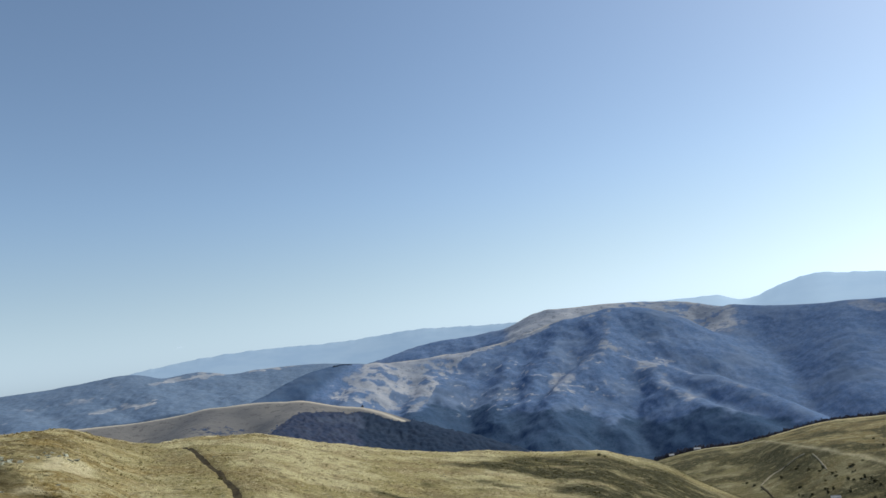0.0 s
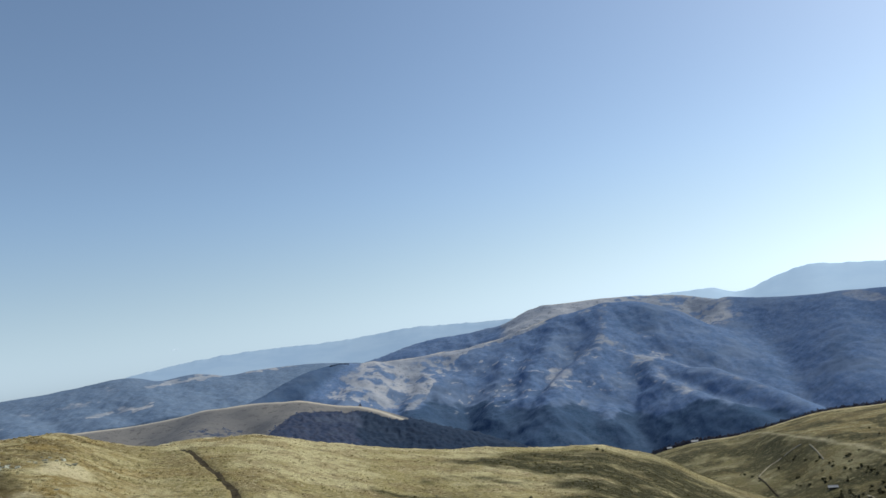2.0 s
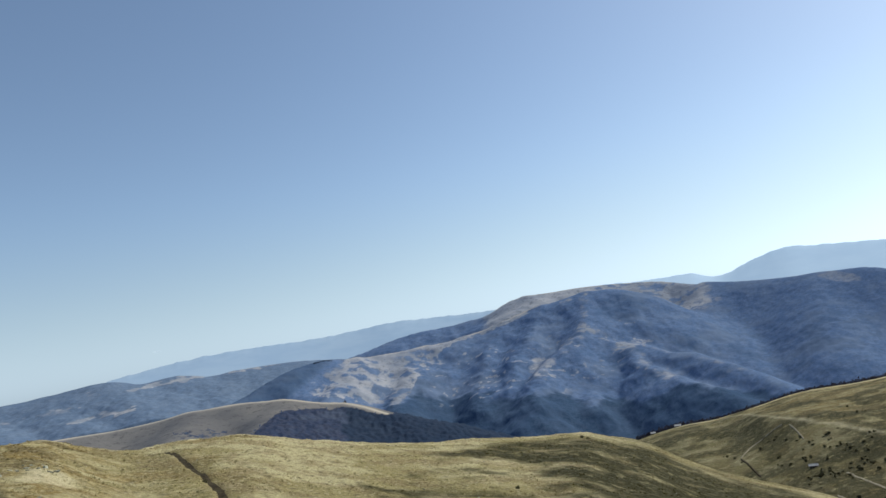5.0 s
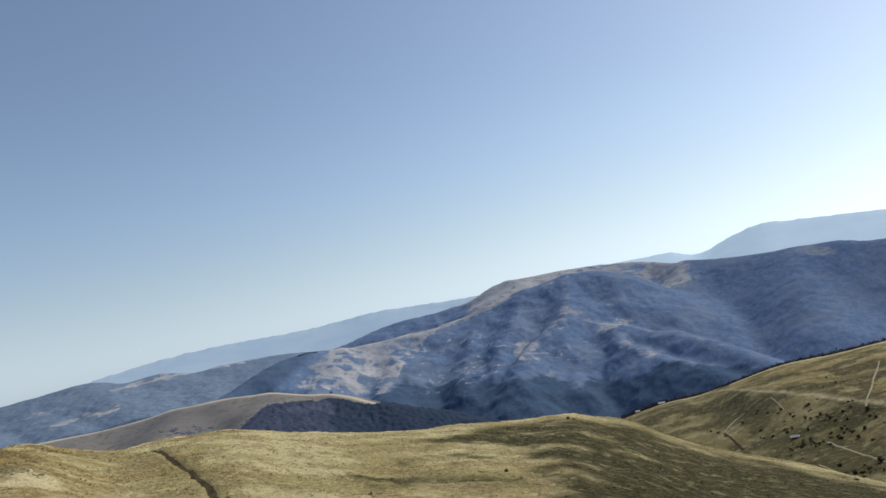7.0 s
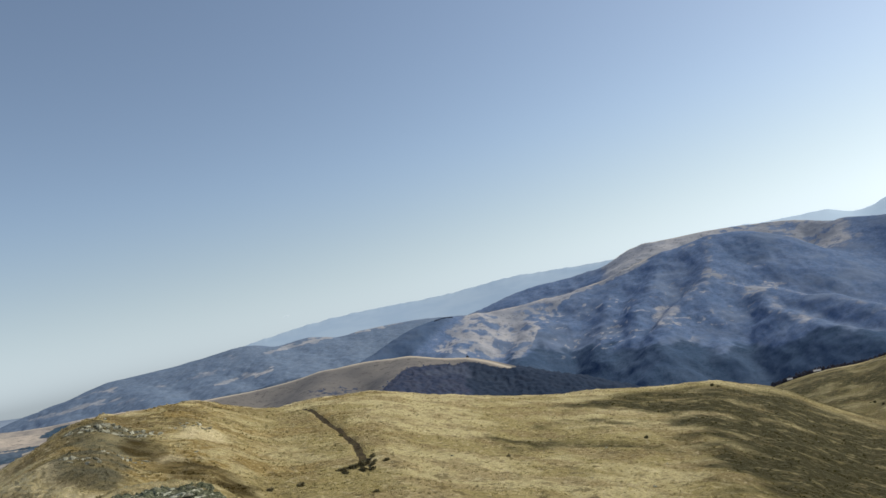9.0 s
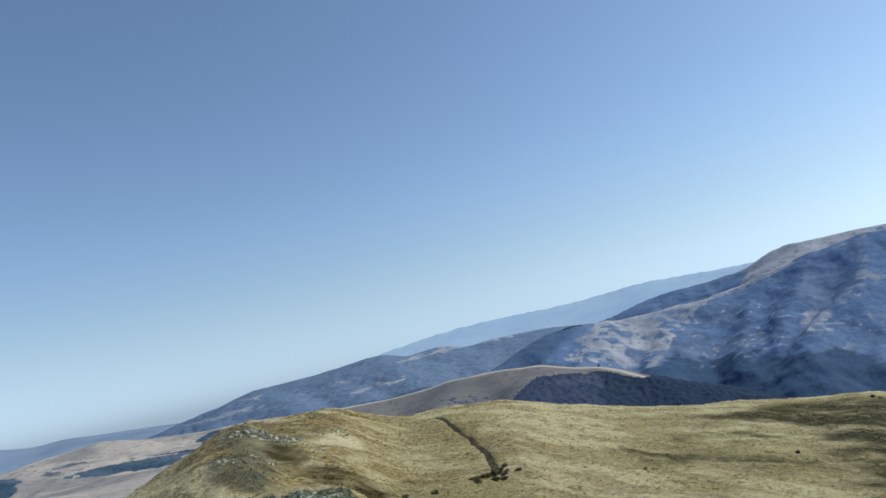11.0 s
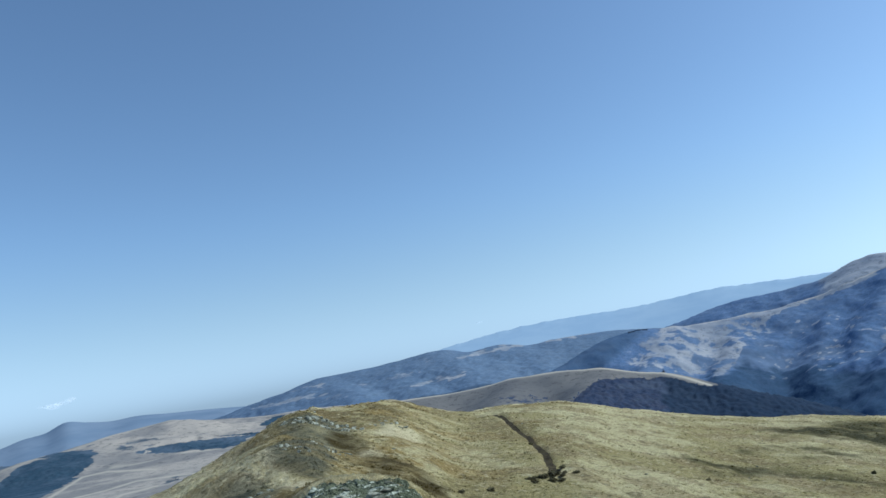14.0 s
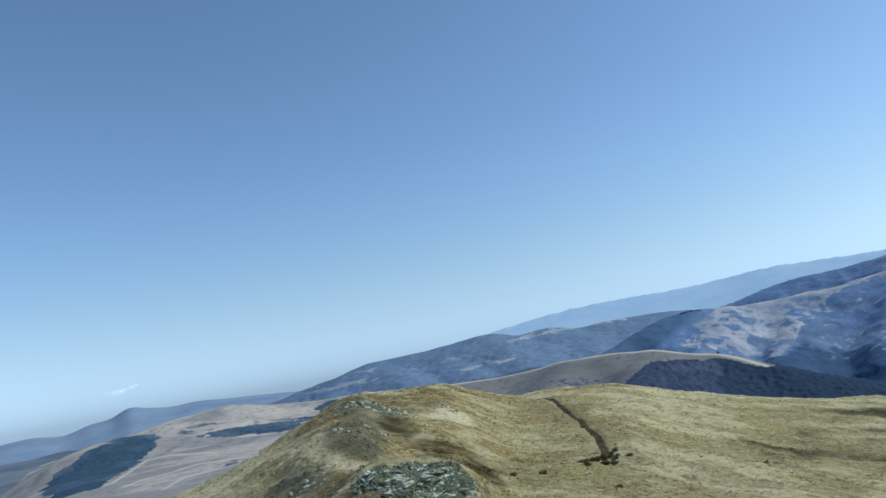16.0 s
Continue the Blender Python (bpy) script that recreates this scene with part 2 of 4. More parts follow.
def land_material(name, pasture, pasture_b, wood, wood_b, scale, sheen=0.3, dark=(0.034, 0.052, 0.085), mottle=0.6):
    """Far land: pasture and woods by the point attribute "wood". Blue haze of distance is mixed into the colours."""
    m, n, l, b = material(name, 1.0, 0.0)
    big = noise_node(n, l, 0.004 * scale, 6, 0.6)
    small = noise_node(n, l, 0.035 * scale, 6, 0.7)
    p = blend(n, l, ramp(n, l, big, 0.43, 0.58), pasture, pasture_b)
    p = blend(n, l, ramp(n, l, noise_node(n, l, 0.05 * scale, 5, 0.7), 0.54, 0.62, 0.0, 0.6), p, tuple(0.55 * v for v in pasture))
    # dirt tracks, and sunlit crest lines painted in the same pale colour
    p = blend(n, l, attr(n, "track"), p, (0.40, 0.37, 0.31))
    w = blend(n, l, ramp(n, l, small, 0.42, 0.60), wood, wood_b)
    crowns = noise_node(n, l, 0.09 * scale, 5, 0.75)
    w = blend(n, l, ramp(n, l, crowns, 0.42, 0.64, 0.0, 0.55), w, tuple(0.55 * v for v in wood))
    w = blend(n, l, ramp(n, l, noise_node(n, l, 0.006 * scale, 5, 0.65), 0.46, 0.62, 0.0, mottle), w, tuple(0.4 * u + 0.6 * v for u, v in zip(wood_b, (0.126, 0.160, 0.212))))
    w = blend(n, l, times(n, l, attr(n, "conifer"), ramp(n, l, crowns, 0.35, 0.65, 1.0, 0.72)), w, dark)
    edge = n.new("ShaderNodeMath")
    edge.operation = "MULTIPLY_ADD"
    l.new(small, edge.inputs[0])
    edge.inputs[1].default_value = 1.2
    l.new(attr(n, "wood"), edge.inputs[2])
    c = blend(n, l, ramp(n, l, edge.outputs[0], 0.62, 1.28), p, w)
    l.new(c, b.inputs["Base Color"])
    bump(n, l, b, crowns, 0.35, 4.0 / scale)
    haze_sheen(b, sheen)
    return m


GRASS = grass_material()
BLADES = grass_material("dry_grass_blades", 0.75)
# the mountain's blue is haze, put into its wood and pasture colours
MAIN_LAND = land_material("hazy_mountain_pasture_and_woods", (0.205, 0.226, 0.264), (0.310, 0.322, 0.346), (0.079, 0.131, 0.240), (0.110, 0.162, 0.270), 1.0, 0.08, (0.020, 0.043, 0.080))
# the blue in these woods is haze, painted into their dark colours
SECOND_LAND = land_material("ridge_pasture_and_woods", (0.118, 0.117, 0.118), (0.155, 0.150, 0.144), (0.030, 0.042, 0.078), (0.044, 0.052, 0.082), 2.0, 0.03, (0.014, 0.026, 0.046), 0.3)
LEFT_LAND = land_material("pale_pasture_hills", (0.200, 0.192, 0.185), (0.33, 0.302, 0.268), (0.028, 0.056, 0.086), (0.040, 0.066, 0.098), 1.2, 0.03)
# lighter and bluer than nearer land: more haze painted into the colours
BLUE_LAND = land_material("hazy_wooded_ridge", (0.24, 0.265, 0.305), (0.34, 0.35, 0.37), (0.108, 0.160, 0.246), (0.128, 0.180, 0.262), 0.8, 0.02, mottle=0.15)


# the farthest land: haze goes into the base colour and an even glow
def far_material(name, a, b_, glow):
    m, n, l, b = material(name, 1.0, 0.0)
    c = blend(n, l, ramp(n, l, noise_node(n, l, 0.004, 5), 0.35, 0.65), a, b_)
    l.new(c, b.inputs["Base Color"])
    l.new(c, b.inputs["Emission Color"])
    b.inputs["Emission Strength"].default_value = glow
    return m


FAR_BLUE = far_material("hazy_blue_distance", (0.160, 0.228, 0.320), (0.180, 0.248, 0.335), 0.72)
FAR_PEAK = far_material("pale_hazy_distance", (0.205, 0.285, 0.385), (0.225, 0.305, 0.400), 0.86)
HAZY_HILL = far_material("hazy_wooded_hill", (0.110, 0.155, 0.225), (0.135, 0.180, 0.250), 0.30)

# ---- ground: one sheet out to the horizon ----
az = np.concatenate([np.arange(-180, -76, 3.0), np.arange(-76, -62, 0.5), np.arange(-62, 38, 0.14), np.arange(38, 60, 0.5), np.arange(60, 180, 3.0)])
rr = np.concatenate([[-0.02], np.linspace(0.5, 26, 24), np.geomspace(27, 720, 330), np.geomspace(740, 4950, 46)])
A, RR = np.meshgrid(np.radians(az), rr)
gx, gy = RR * np.sin(A), RR * np.cos(A)
gz = ground_height(gx, gy)
faces = grid_faces(len(rr), len(az), wrap=True)
verts = np.stack([gx, gy, gz], -1).reshape(-1, 3)
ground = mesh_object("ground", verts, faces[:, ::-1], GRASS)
tagged(ground, "mountain top covered with dry yellow and olive grass", "ground", kind="structure")


LIPS = (([(-22.9, 28.4), (-22.4, 29.7), (-21.6, 30.7), (-20.9, 31.5), (-20.2, 32.2), (-19.2, 32.8)], 0.75),
        ([(-43.5, 42.0), (-44.5, 45.5), (-41.3, 46.4), (-36.9, 44.4), (-33.7, 42.6), (-29.5, 38.6)], 0.9))


def cover(gx, gy):
    """Where the grass is brown and where olive."""
    RR, deg = np.hypot(gx, gy), np.degrees(np.arctan2(gx, gy))
    brown = smooth(deg + 5 * fbm(gx / 25, gy / 25, 3, 6), -20, -34) + 0.6 * smooth(fbm(gx / 22, gy / 22, 3, 5), 0.0, 0.4) * smooth(deg, -10, -22)
    brown = np.clip(brown, 0, 1) * smooth(RR, 400, 200)
    edge = 2.5 + 0.21 * np.maximum(92 - RR, 0)
    olive = smooth(deg - edge + 10 * fbm(gx / 24, gy / 24, 5, 12, 0.65), -5, 6) * smooth(RR / CREST_R(deg) + 0.06 * fbm(gx / 12, gy / 12, 3, 13), 0.96, 0.76)
    olive = np.maximum(olive * smooth(RR, 330, 200), (0.62 + 0.38 * smooth(fbm(gx / 55, gy / 55, 4, 22), -0.3, 0.25)) * smooth(RR, 225, 270) * smooth(RR / HILL_R(deg), 0.97, 0.84 - 0.10 * smooth(deg, 23, 30)))
    moss, rim = np.zeros(gx.shape), np.zeros(gx.shape)
    wob = 0.5 * fbm(gx / 3, gy / 3, 3, 17)
    # the faces of the domes and of the knob, and the rims along their outer sides
    wide_wob = fbm(gx / 5, gy / 5, 4, 18)
    for pa, pr, half_a, half_r, dark in ((-32.1, 35.5, 4.0, 2.6, 0.9), (-40.3, 50, 2.9, 7, 0.0), (-36.0, 60, 2.7, 9, 0.0), (-34.9, 81, 2.7, 14, 0.0)):
        d = np.hypot((deg - pa) / half_a, (RR - pr) / half_r) + 0.3 * wide_wob
        moss = np.maximum(moss, smooth(d, 1.1, 0.75))
        olive = np.maximum(olive, dark * smooth(d, 0.9, 0.6))
    # dark brown hollows and pale tufted places round the knob
    deep = np.zeros(gx.shape)
    for pa, pr, half_a, half_r, pale_ in ((-32.3, 75, 1.8, 6.0, 0), (-29.7, 64, 2.8, 8, 0), (-26.8, 58, 2.2, 5.5, 0), (-31.5, 52, 1.6, 4, 0), (-28.2, 88, 2.0, 4.5, 1), (-30.8, 70.5, 1.4, 2.4, 1), (-38.4, 59, 1.4, 3, 1), (-36.6, 49.5, 1.7, 3, 1), (-33.6, 44, 2.2, 3, 1)):
        d = smooth(np.hypot((deg - pa) / half_a, (RR - pr) / half_r) + 0.45 * wide_wob, 1.15, 0.5)
        if pale_:
            rim = np.maximum(rim, 0.6 * d)
        else:
            deep = np.maximum(deep, d)
    brown = np.maximum(brown, deep)
    hillside = smooth(RR, 190, 250) * smooth(deg, 10, 14)
    brown = np.maximum(brown, 0.6 * hillside * smooth(fbm(gx / 34, gy / 34, 5, 33, 0.65), 0.05, 0.35))
    olive = olive * (1 - 0.3 * hillside * smooth(fbm(gx / 26 + 7, gy / 26, 5, 34, 0.65), -0.05, 0.25))
    # pale grass hangs over the lips of the domes; its backlit brightness is painted in
    for lip, width in LIPS:
        d, _ = line_distance(gx, gy, lip)
        rim = np.maximum(rim, np.exp(-(d / width) ** 2))
        moss, olive = moss * (1 - np.exp(-(d / width) ** 2)), olive * (1 - np.exp(-(d / width) ** 2))
    rim = np.maximum(rim, 0.45 * (0.8 + 0.6 * wide_wob) * smooth(deg + 3 * fbm(gx / 9, gy / 9, 3, 19), -37.5, -41.5) * smooth(RR, 140, 110))
    # bright line on the near crest: backlight in the grass, painted pale
    rim = np.maximum(rim, 0.6 * np.exp(-((RR / CREST_R(deg) - 0.975) / 0.022) ** 2) * smooth(deg, -50, -44) * smooth(deg, 16, 10) * (0.6 + 0.4 * wide_wob))
    u2 = RR / HILL_R(deg)
    rim = np.maximum(rim, (0.32 + 0.25 * wide_wob) * np.exp(-((u2 - SHELF_U(deg) + 0.008 * wob) / 0.007) ** 2) * smooth(deg, 19, 22))
    # sunlit top of the next hill, painted pale
    rim = np.maximum(rim, 0.7 * np.exp(-((u2 - 0.985) / 0.02) ** 2) * smooth(deg, 16, 18))
    above = smooth(u2, SHELF_U(deg) - 0.01, SHELF_U(deg) + 0.03) * hillside
    patchy = fbm(gx / 30 + 4, gy / 30, 5, 35, 0.65)
    brown = np.maximum(brown, above * (0.55 + 0.45 * smooth(patchy, -0.2, 0.3)))
    olive = np.where(hillside > 0.01, olive * (1 - 0.75 * above) + above * (0.36 + 0.45 * smooth(patchy, 0.1, -0.3)) * smooth(u2, 0.99, 0.93), olive)
    olive = np.maximum(olive, hillside * (1 - above) * (0.62 + 0.33 * smooth(patchy, 0.2, -0.3)))
    brown = brown * smooth(deg, -47, -40)
    # on the summit itself and behind it the turf is all of one kind
    wobble = 9 * fbm(gx / 14, gy / 14, 4, 29)
    plain = smooth(RR + wobble, 9, 24) * smooth(deg + wobble, -100, -74) * smooth(deg + wobble, 80, 55)
    brown, olive, rim = brown * plain, olive * plain, rim * plain
    return [np.clip(v, 0, 1) for v in (brown, olive, moss, rim, deep)]


def paint(ob, x, y, repeat=1):
    for name, values in zip(("brown", "olive", "moss", "rim", "deep"), cover(x, y)):
        attribute(ob, name, np.repeat(values.ravel(), repeat))


paint(ground, gx, gy)
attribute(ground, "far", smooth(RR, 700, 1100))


# ---- mountains: each a body with a crest, a front that is cut by gullies, and a back ----
def mountain(name, crest, distance, foot, depth, land, label, seed, gully=0.0, wave=420.0, woods=None, step=0.12, rows=70, crest_rough=0.0, back=0.6, power=1.15):
    """A far ridge. crest: (azimuth, elevation) knots from the summit; distance: knots of metres; foot: height of the base; depth: metres from crest to foot."""
    el, dist = curve(crest), curve(distance)
    a = np.arange(crest[0][0], crest[-1][0] + step / 2, step)
    s = np.concatenate([np.linspace(1, 0, rows) ** 1.25, -np.linspace(0.08, 1, 8)])
    a2, s2 = np.meshgrid(a, s)
    rc = dist(a2)
    zc = rc * np.tan(np.radians(el(a2) + crest_rough * fbm(a2 * 1.1, a2 * 0 + seed, 4, seed) * np.exp(-12 * np.abs(s2))))
    front = np.clip(s2, 0, 1)
    r = rc - front * depth + np.clip(-s2, 0, 1) * depth * back
    t = np.where(s2 >= 0, front ** power, np.clip(-s2, 0, 1) ** 1.2)
    z = zc + (foot - zc) * t
    x, y = r * np.sin(np.radians(a2)), r * np.cos(np.radians(a2))
    env = smooth(front, 0.02, 0.3) * smooth(front, 1.0, 0.8)
    side = np.radians(a2) * float(np.mean(rc)) + 0.55 * wave * fbm(x / wave / 1.7, y / wave / 1.7, 3, seed + 42)
    z = z + gully * env * (ridged(side / wave, r / wave / 2.3 + 0.3 * fbm(x / wave, y / wave, 2, seed + 43), 4, seed) - 0.7)
    # nothing on the front stands above the crest line
    limit = r * np.tan(np.radians(el(a2) - 0.15 * np.clip(front * 8, 0, 1))) - 2 * front
    z = np.where(s2 > 0, np.minimum(z, limit), z)
    ob = mesh_object(name, np.stack([x, y, z + EYE], -1).reshape(-1, 3), grid_faces(*a2.shape), land)
    tagged(ob, label, "mountain", kind="structure")
    attribute(ob, "wood", np.clip(woods(a2, front, x, y), 0, 1) if woods else np.zeros_like(a2))
    return ob


def ridge_field(x, y, ridges, base, blend_by=14.0):
    """Height of land built on ridge lines: each falls away on both sides of a line of (bearing, angle, metres) points as seen from the summit."""
    z = np.full(x.shape, float(base))
    for slope, width, line in ridges:
        p = np.array(line, float)
        t = np.linspace(0, len(p) - 1, (len(p) - 1) * 4 + 1)
        k = np.arange(len(p))
        b_, e_, d_ = (curve(np.stack([k, p[:, c]], 1))(t) if len(p) > 2 else np.interp(t, k, p[:, c]) for c in range(3))
        px, py, pz = d_ * np.sin(np.radians(b_)), d_ * np.cos(np.radians(b_)), d_ * np.tan(np.radians(e_))
        best = np.full(x.shape, -1e9)
        for i in range(len(t) - 1):
            dx, dy = px[i + 1] - px[i], py[i + 1] - py[i]
            long = math.hypot(dx, dy) + 1e-9
            fall = (pz[i + 1] - pz[i]) / long
            fall = max(-0.9 * slope, min(0.9 * slope, fall))
            foot = ((x - px[i]) * dx + (y - py[i]) * dy) / long
            off = np.abs((x - px[i]) * dy - (y - py[i]) * dx) / long
            q = np.clip((foot + off * fall / math.sqrt(slope * slope - fall * fall)) / long, 0, 1)
            d = np.hypot(x - px[i] - q * dx, y - py[i] - q * dy)
            best = np.maximum(best, pz[i] + q * (pz[i + 1] - pz[i]) - slope * (np.sqrt(d * d + width * width) - width))
        z = smax(best, z, blend_by)
    return z


def massif(name, ridges, bearings, reach, base, land, label, seed, woods, conifers=None, relief=8.0, wave=230.0, warp=16.0, canopy=1.0,
           step=0.1, rows=230, blend_by=14.0, tree=22.0, calm=lambda a: 1.0, sink=None):
    """A mountain on its ridge lines, with gullies that deepen down the slopes; woods and conifers take bearing, angle, metres, x and y."""
    a2, r = np.meshgrid(np.arange(bearings[0], bearings[1] + step / 2, step), np.linspace(*reach, rows))
    x, y = r * np.sin(np.radians(a2)), r * np.cos(np.radians(a2))
    wx = x + warp * calm(a2) * fbm(x / 140, y / 140, 3, seed + 40)
    wy = y + warp * calm(a2) * fbm(x / 140 + 9, y / 140, 3, seed + 41)
    z = ridge_field(wx, wy, ridges, base, blend_by)
    crest = ridge_field(x, y, [(0.16, 60.0, line) for _, _, line in ridges[:2]], base)
    deep = smooth(crest - z, 8, 70)
    z = z + relief * calm(a2) * deep * (ridged(wx / wave, wy / wave, 4, seed) - 0.9)
    z = z + 0.30 * relief * calm(a2) * smooth(crest - z, 2, 30) * fbm(x / 60, y / 60, 4, seed + 3)
    if sink:
        z = z - sink(a2)
    e = np.degrees(np.arctan2(z, r))
    wood = np.clip(woods(a2, e, r, x, y), 0, 1)
    z = z + canopy * smooth(wood, 0.4, 0.7) * fbm(x / tree, y / tree, 3, seed + 9) * smooth(crest - z, 2, 12)
    z[0] = z[-1] = base - 60
    ob = mesh_object(name, np.stack([x, y, z + EYE], -1).reshape(-1, 3), grid_faces(*a2.shape), land)
    tagged(ob, label, "mountain", kind="structure")
    attribute(ob, "conifer", np.clip(conifers(a2, e, r, x, y), 0, 1) if conifers else np.zeros_like(a2))
    attribute(ob, "wood", wood)
    return ob, a2, e, x, y, z + EYE, wood


def spot(a, e, at_a, at_e, half_a, half_e, lean=0.0):
    """1 inside an oval of bearings and angles, with a soft rim."""
    return smooth(np.hypot((a - at_a) / half_a, (e - at_e - lean * (a - at_a)) / half_e), 1.15, 0.7)


# ---- the broad mountain across the valley ----
SHOULDER = [(12.2, 2.03, 2750), (10.4, 1.87, 2740), (8.5, 1.63, 2720), (5.6, 0.9, 2680), (2.7, 0.44, 2640), (0.8, 0.1, 2600), (-1, 0.02, 2570),
            (-4.2, -0.04, 2520), (-6.5, -0.03, 2480), (-8.9, 0.24, 2450), (-10.4, 0.08, 2400), (-12.2, -0.37, 2330), (-14.5, -1.31, 2250), (-16.5, -2.02, 2150), (-19, -3.2, 2050)]
SKYLINE = [(5.3, 1.79, 3050), (7.5, 2.56, 3050), (10.1, 2.58, 3080), (12.3, 2.55, 3100), (15, 2.34, 3150), (17.9, 1.95, 3200), (20.7, 1.2, 3100), (21.4, 1.25, 3080),
           (24.8, 0.8, 3000), (28.6, 0.55, 2950), (31.5, 0.44, 2900), (36, -0.2, 2850), (60, -1, 2700)]
BACK_RIDGE = [(-8.9, -0.3, 2900), (-6.9, 0.06, 2950), (-4.6, 0.57, 3000), (-1.7, 1.17, 3050), (1, 1.28, 3080), (3.4, 1.49, 3080), (5.3, 1.79, 3060), (7.5, 2.56, 3050)]
LEDGE = [(11.7, -1.2, 2440), (12.9, -2.0, 2400), (15.6, -2.51, 2330), (17.6, -3.35, 2240), (19.6, -3.95, 2160), (21.8, -5.01, 2060), (23.9, -6.23, 1950), (25.6, -7.34, 1850)]
BUTTRESS = [(12.2, 2.03, 2750), (11.9, 0.72, 2580), (11.5, -0.56, 2430), (10.3, -1.66, 2310), (8.7, -2.48, 2220), (7.8, -3.42, 2130), (7.1, -4.62, 2020), (6.3, -6.5, 1850)]
LOW_SPUR = [(14.7, -2.65, 2300), (15.3, -3.78, 2180), (16.4, -4.65, 2090), (17.2, -5.22, 2020), (19.5, -6.08, 1920), (21.7, -7.3, 1820)]
RIGHT_SPUR = [(21.2, 1.18, 3085), (20.7, -0.03, 2920), (21.4, -1.49, 2770), (22.2, -3.17, 2580), (22.6, -4.95, 2380)]
MAIN_RIDGES = [
    (0.56, 30, SKYLINE), (0.56, 25, SHOULDER), (0.45, 30, BACK_RIDGE),
    (0.60, 40, [(12.2, 2.03, 2750), (13.1, 2.1, 2760), (14.4, 2.0, 2770), (15.5, 1.5, 2760), (16.5, 0.3, 2730)]),
    (0.66, 22, BUTTRESS), (0.64, 28, LEDGE), (0.62, 22, LOW_SPUR), (0.62, 60, RIGHT_SPUR),
    (0.60, 90, [(28.6, 0.47, 2950), (28.3, -0.64, 2800), (28.5, -2.76, 2560), (29.1, -4.92, 2330)]),
    (0.60, 22, [(-1, 0.02, 2570), (-2.2, -1.5, 2400), (-3.5, -3, 2230), (-4, -4, 2120), (-4, -5.5, 1980)]),
    (0.64, 22, [(5.6, 0.9, 2680), (4.5, -0.8, 2500), (3.5, -2.4, 2340), (3, -4, 2180), (2.8, -5.5, 2030)]),
    (0.60, 22, [(-6.5, -0.03, 2480), (-7.8, -1.4, 2310), (-8.8, -2.4, 2170), (-9, -3.5, 2040)]),
    (0.64, 22, [(8.5, 1.63, 2720), (8.0, 0.2, 2550), (6.8, -1.2, 2400), (5.8, -2.6, 2260), (5.0, -4.2, 2110)]),
    (0.64, 22, [(12.9, -2.0, 2400), (12.2, -3.6, 2240), (11.5, -5, 2100), (11, -6.5, 1950)]),
]
PASTURE_FOOT = curve([(-12, -2.6), (-11, -2.55), (-8.7, -2.75), (-5.4, -3.8), (-3.2, -3.95), (-1.4, -2.1), (0.8, -0.6), (2.7, 0.15), (5.6, 0.7), (8.5, 1.5), (12, 1.98), (14, 2.2)])
CONIFER_TOP = curve([(-5, -4.2), (-3.2, -3.7), (0, -3.85), (4.3, -4.5), (8.1, -5.3), (10.2, -5.9), (14.5, -6.5), (16.9, -6.0), (21, -6.6), (26, -8)])


def beside(x, y, line, wide):
    """1 on a ridge line of (bearing, angle, metres), falling off over some metres."""
    d, along = line_distance(x, y, [(m * math.sin(radians(b_)), m * math.cos(radians(b_))) for b_, _, m in line])
    return np.exp(-(d / wide) ** 2), along


def main_woods(a, e, r, x, y):
    fine, mid, broad = fbm(x / 38, y / 38, 4, 52, 0.6), fbm(x / 110, y / 80, 4, 53), fbm(x / 300, y / 300, 3, 54)
    wood = 0.96 + 0.10 * mid + 0.08 * fine
    # pasture on the shoulder's face, with thickets in its hollows
    face = smooth(e - PASTURE_FOOT(a) + 0.35 * mid + 0.15 * fine, -0.12, 0.12) * smooth(a - 1.5 * (e + 0.3) + 8.0 + 1.1 * mid, -0.4, 0.6)
    face = face * smooth(a, 13.5, 11)
    thicket = (0.25 + 0.75 * smooth(0.6 * mid + 0.8 * fine + 0.2 * broad, -0.10, 0.50)) * smooth(e, 0.1, -0.6)
    back = smooth(r, 2700, 2760) * smooth(a, 5.5, 3)
    wood = wood - face * (1 - 0.8 * thicket) * (1 - back)
    # small glades among the woods of the middle slopes
    wood = wood - 0.75 * smooth(fbm(x / 26, y / 20, 3, 56), 0.22, 0.5) * smooth(a, -3, 0) * smooth(a, 20, 12) * smooth(e, 0.3, -1.0) * smooth(e, -5.6, -4.4) * smooth(mid, -0.4, 0.2)
    # the open top behind the dome, and a thin pale line along the rest of the skyline
    top = smooth(r, 2800, 2880) * smooth(a, 3.5, 6) * smooth(a, 24, 19)
    wood = wood - 0.95 * top * (1 - 0.5 * smooth(fine + mid, 0.1, 0.4)) - 0.6 * spot(a, e, 30.0, 0.1, 1.6, 0.45, -0.3)
    for line, wide, much, far_end in ((BUTTRESS, 24, 0.62, 0.62), (LEDGE, 24, 0.62, 0.9), (LOW_SPUR, 26, 0.5, 0.9), (RIGHT_SPUR, 45, 0.35, 0.6)):
        on, along = beside(x + 25 * mid, y + 25 * fine, line, wide)
        wood = wood - much * on * smooth(along, far_end + 0.1, far_end - 0.2) * (0.75 + 0.5 * fine)
    for at in ((7.9, -3.15, 1.1, 1.0, 0.55), (9.6, -5.3, 0.7, 0.16, 0.45), (14.0, -0.8, 2.6, 0.7, 0.22), (14.9, -2.35, 2.0, 0.25, 0.5), (17.8, -5.0, 1.8, 0.35, 0.3), (3.4, -3.6, 1.0, 0.35, 0.4)):
        wood = wood - at[4] * spot(a + 0.4 * mid, e + 0.3 * fine, *at[:4])
    return wood


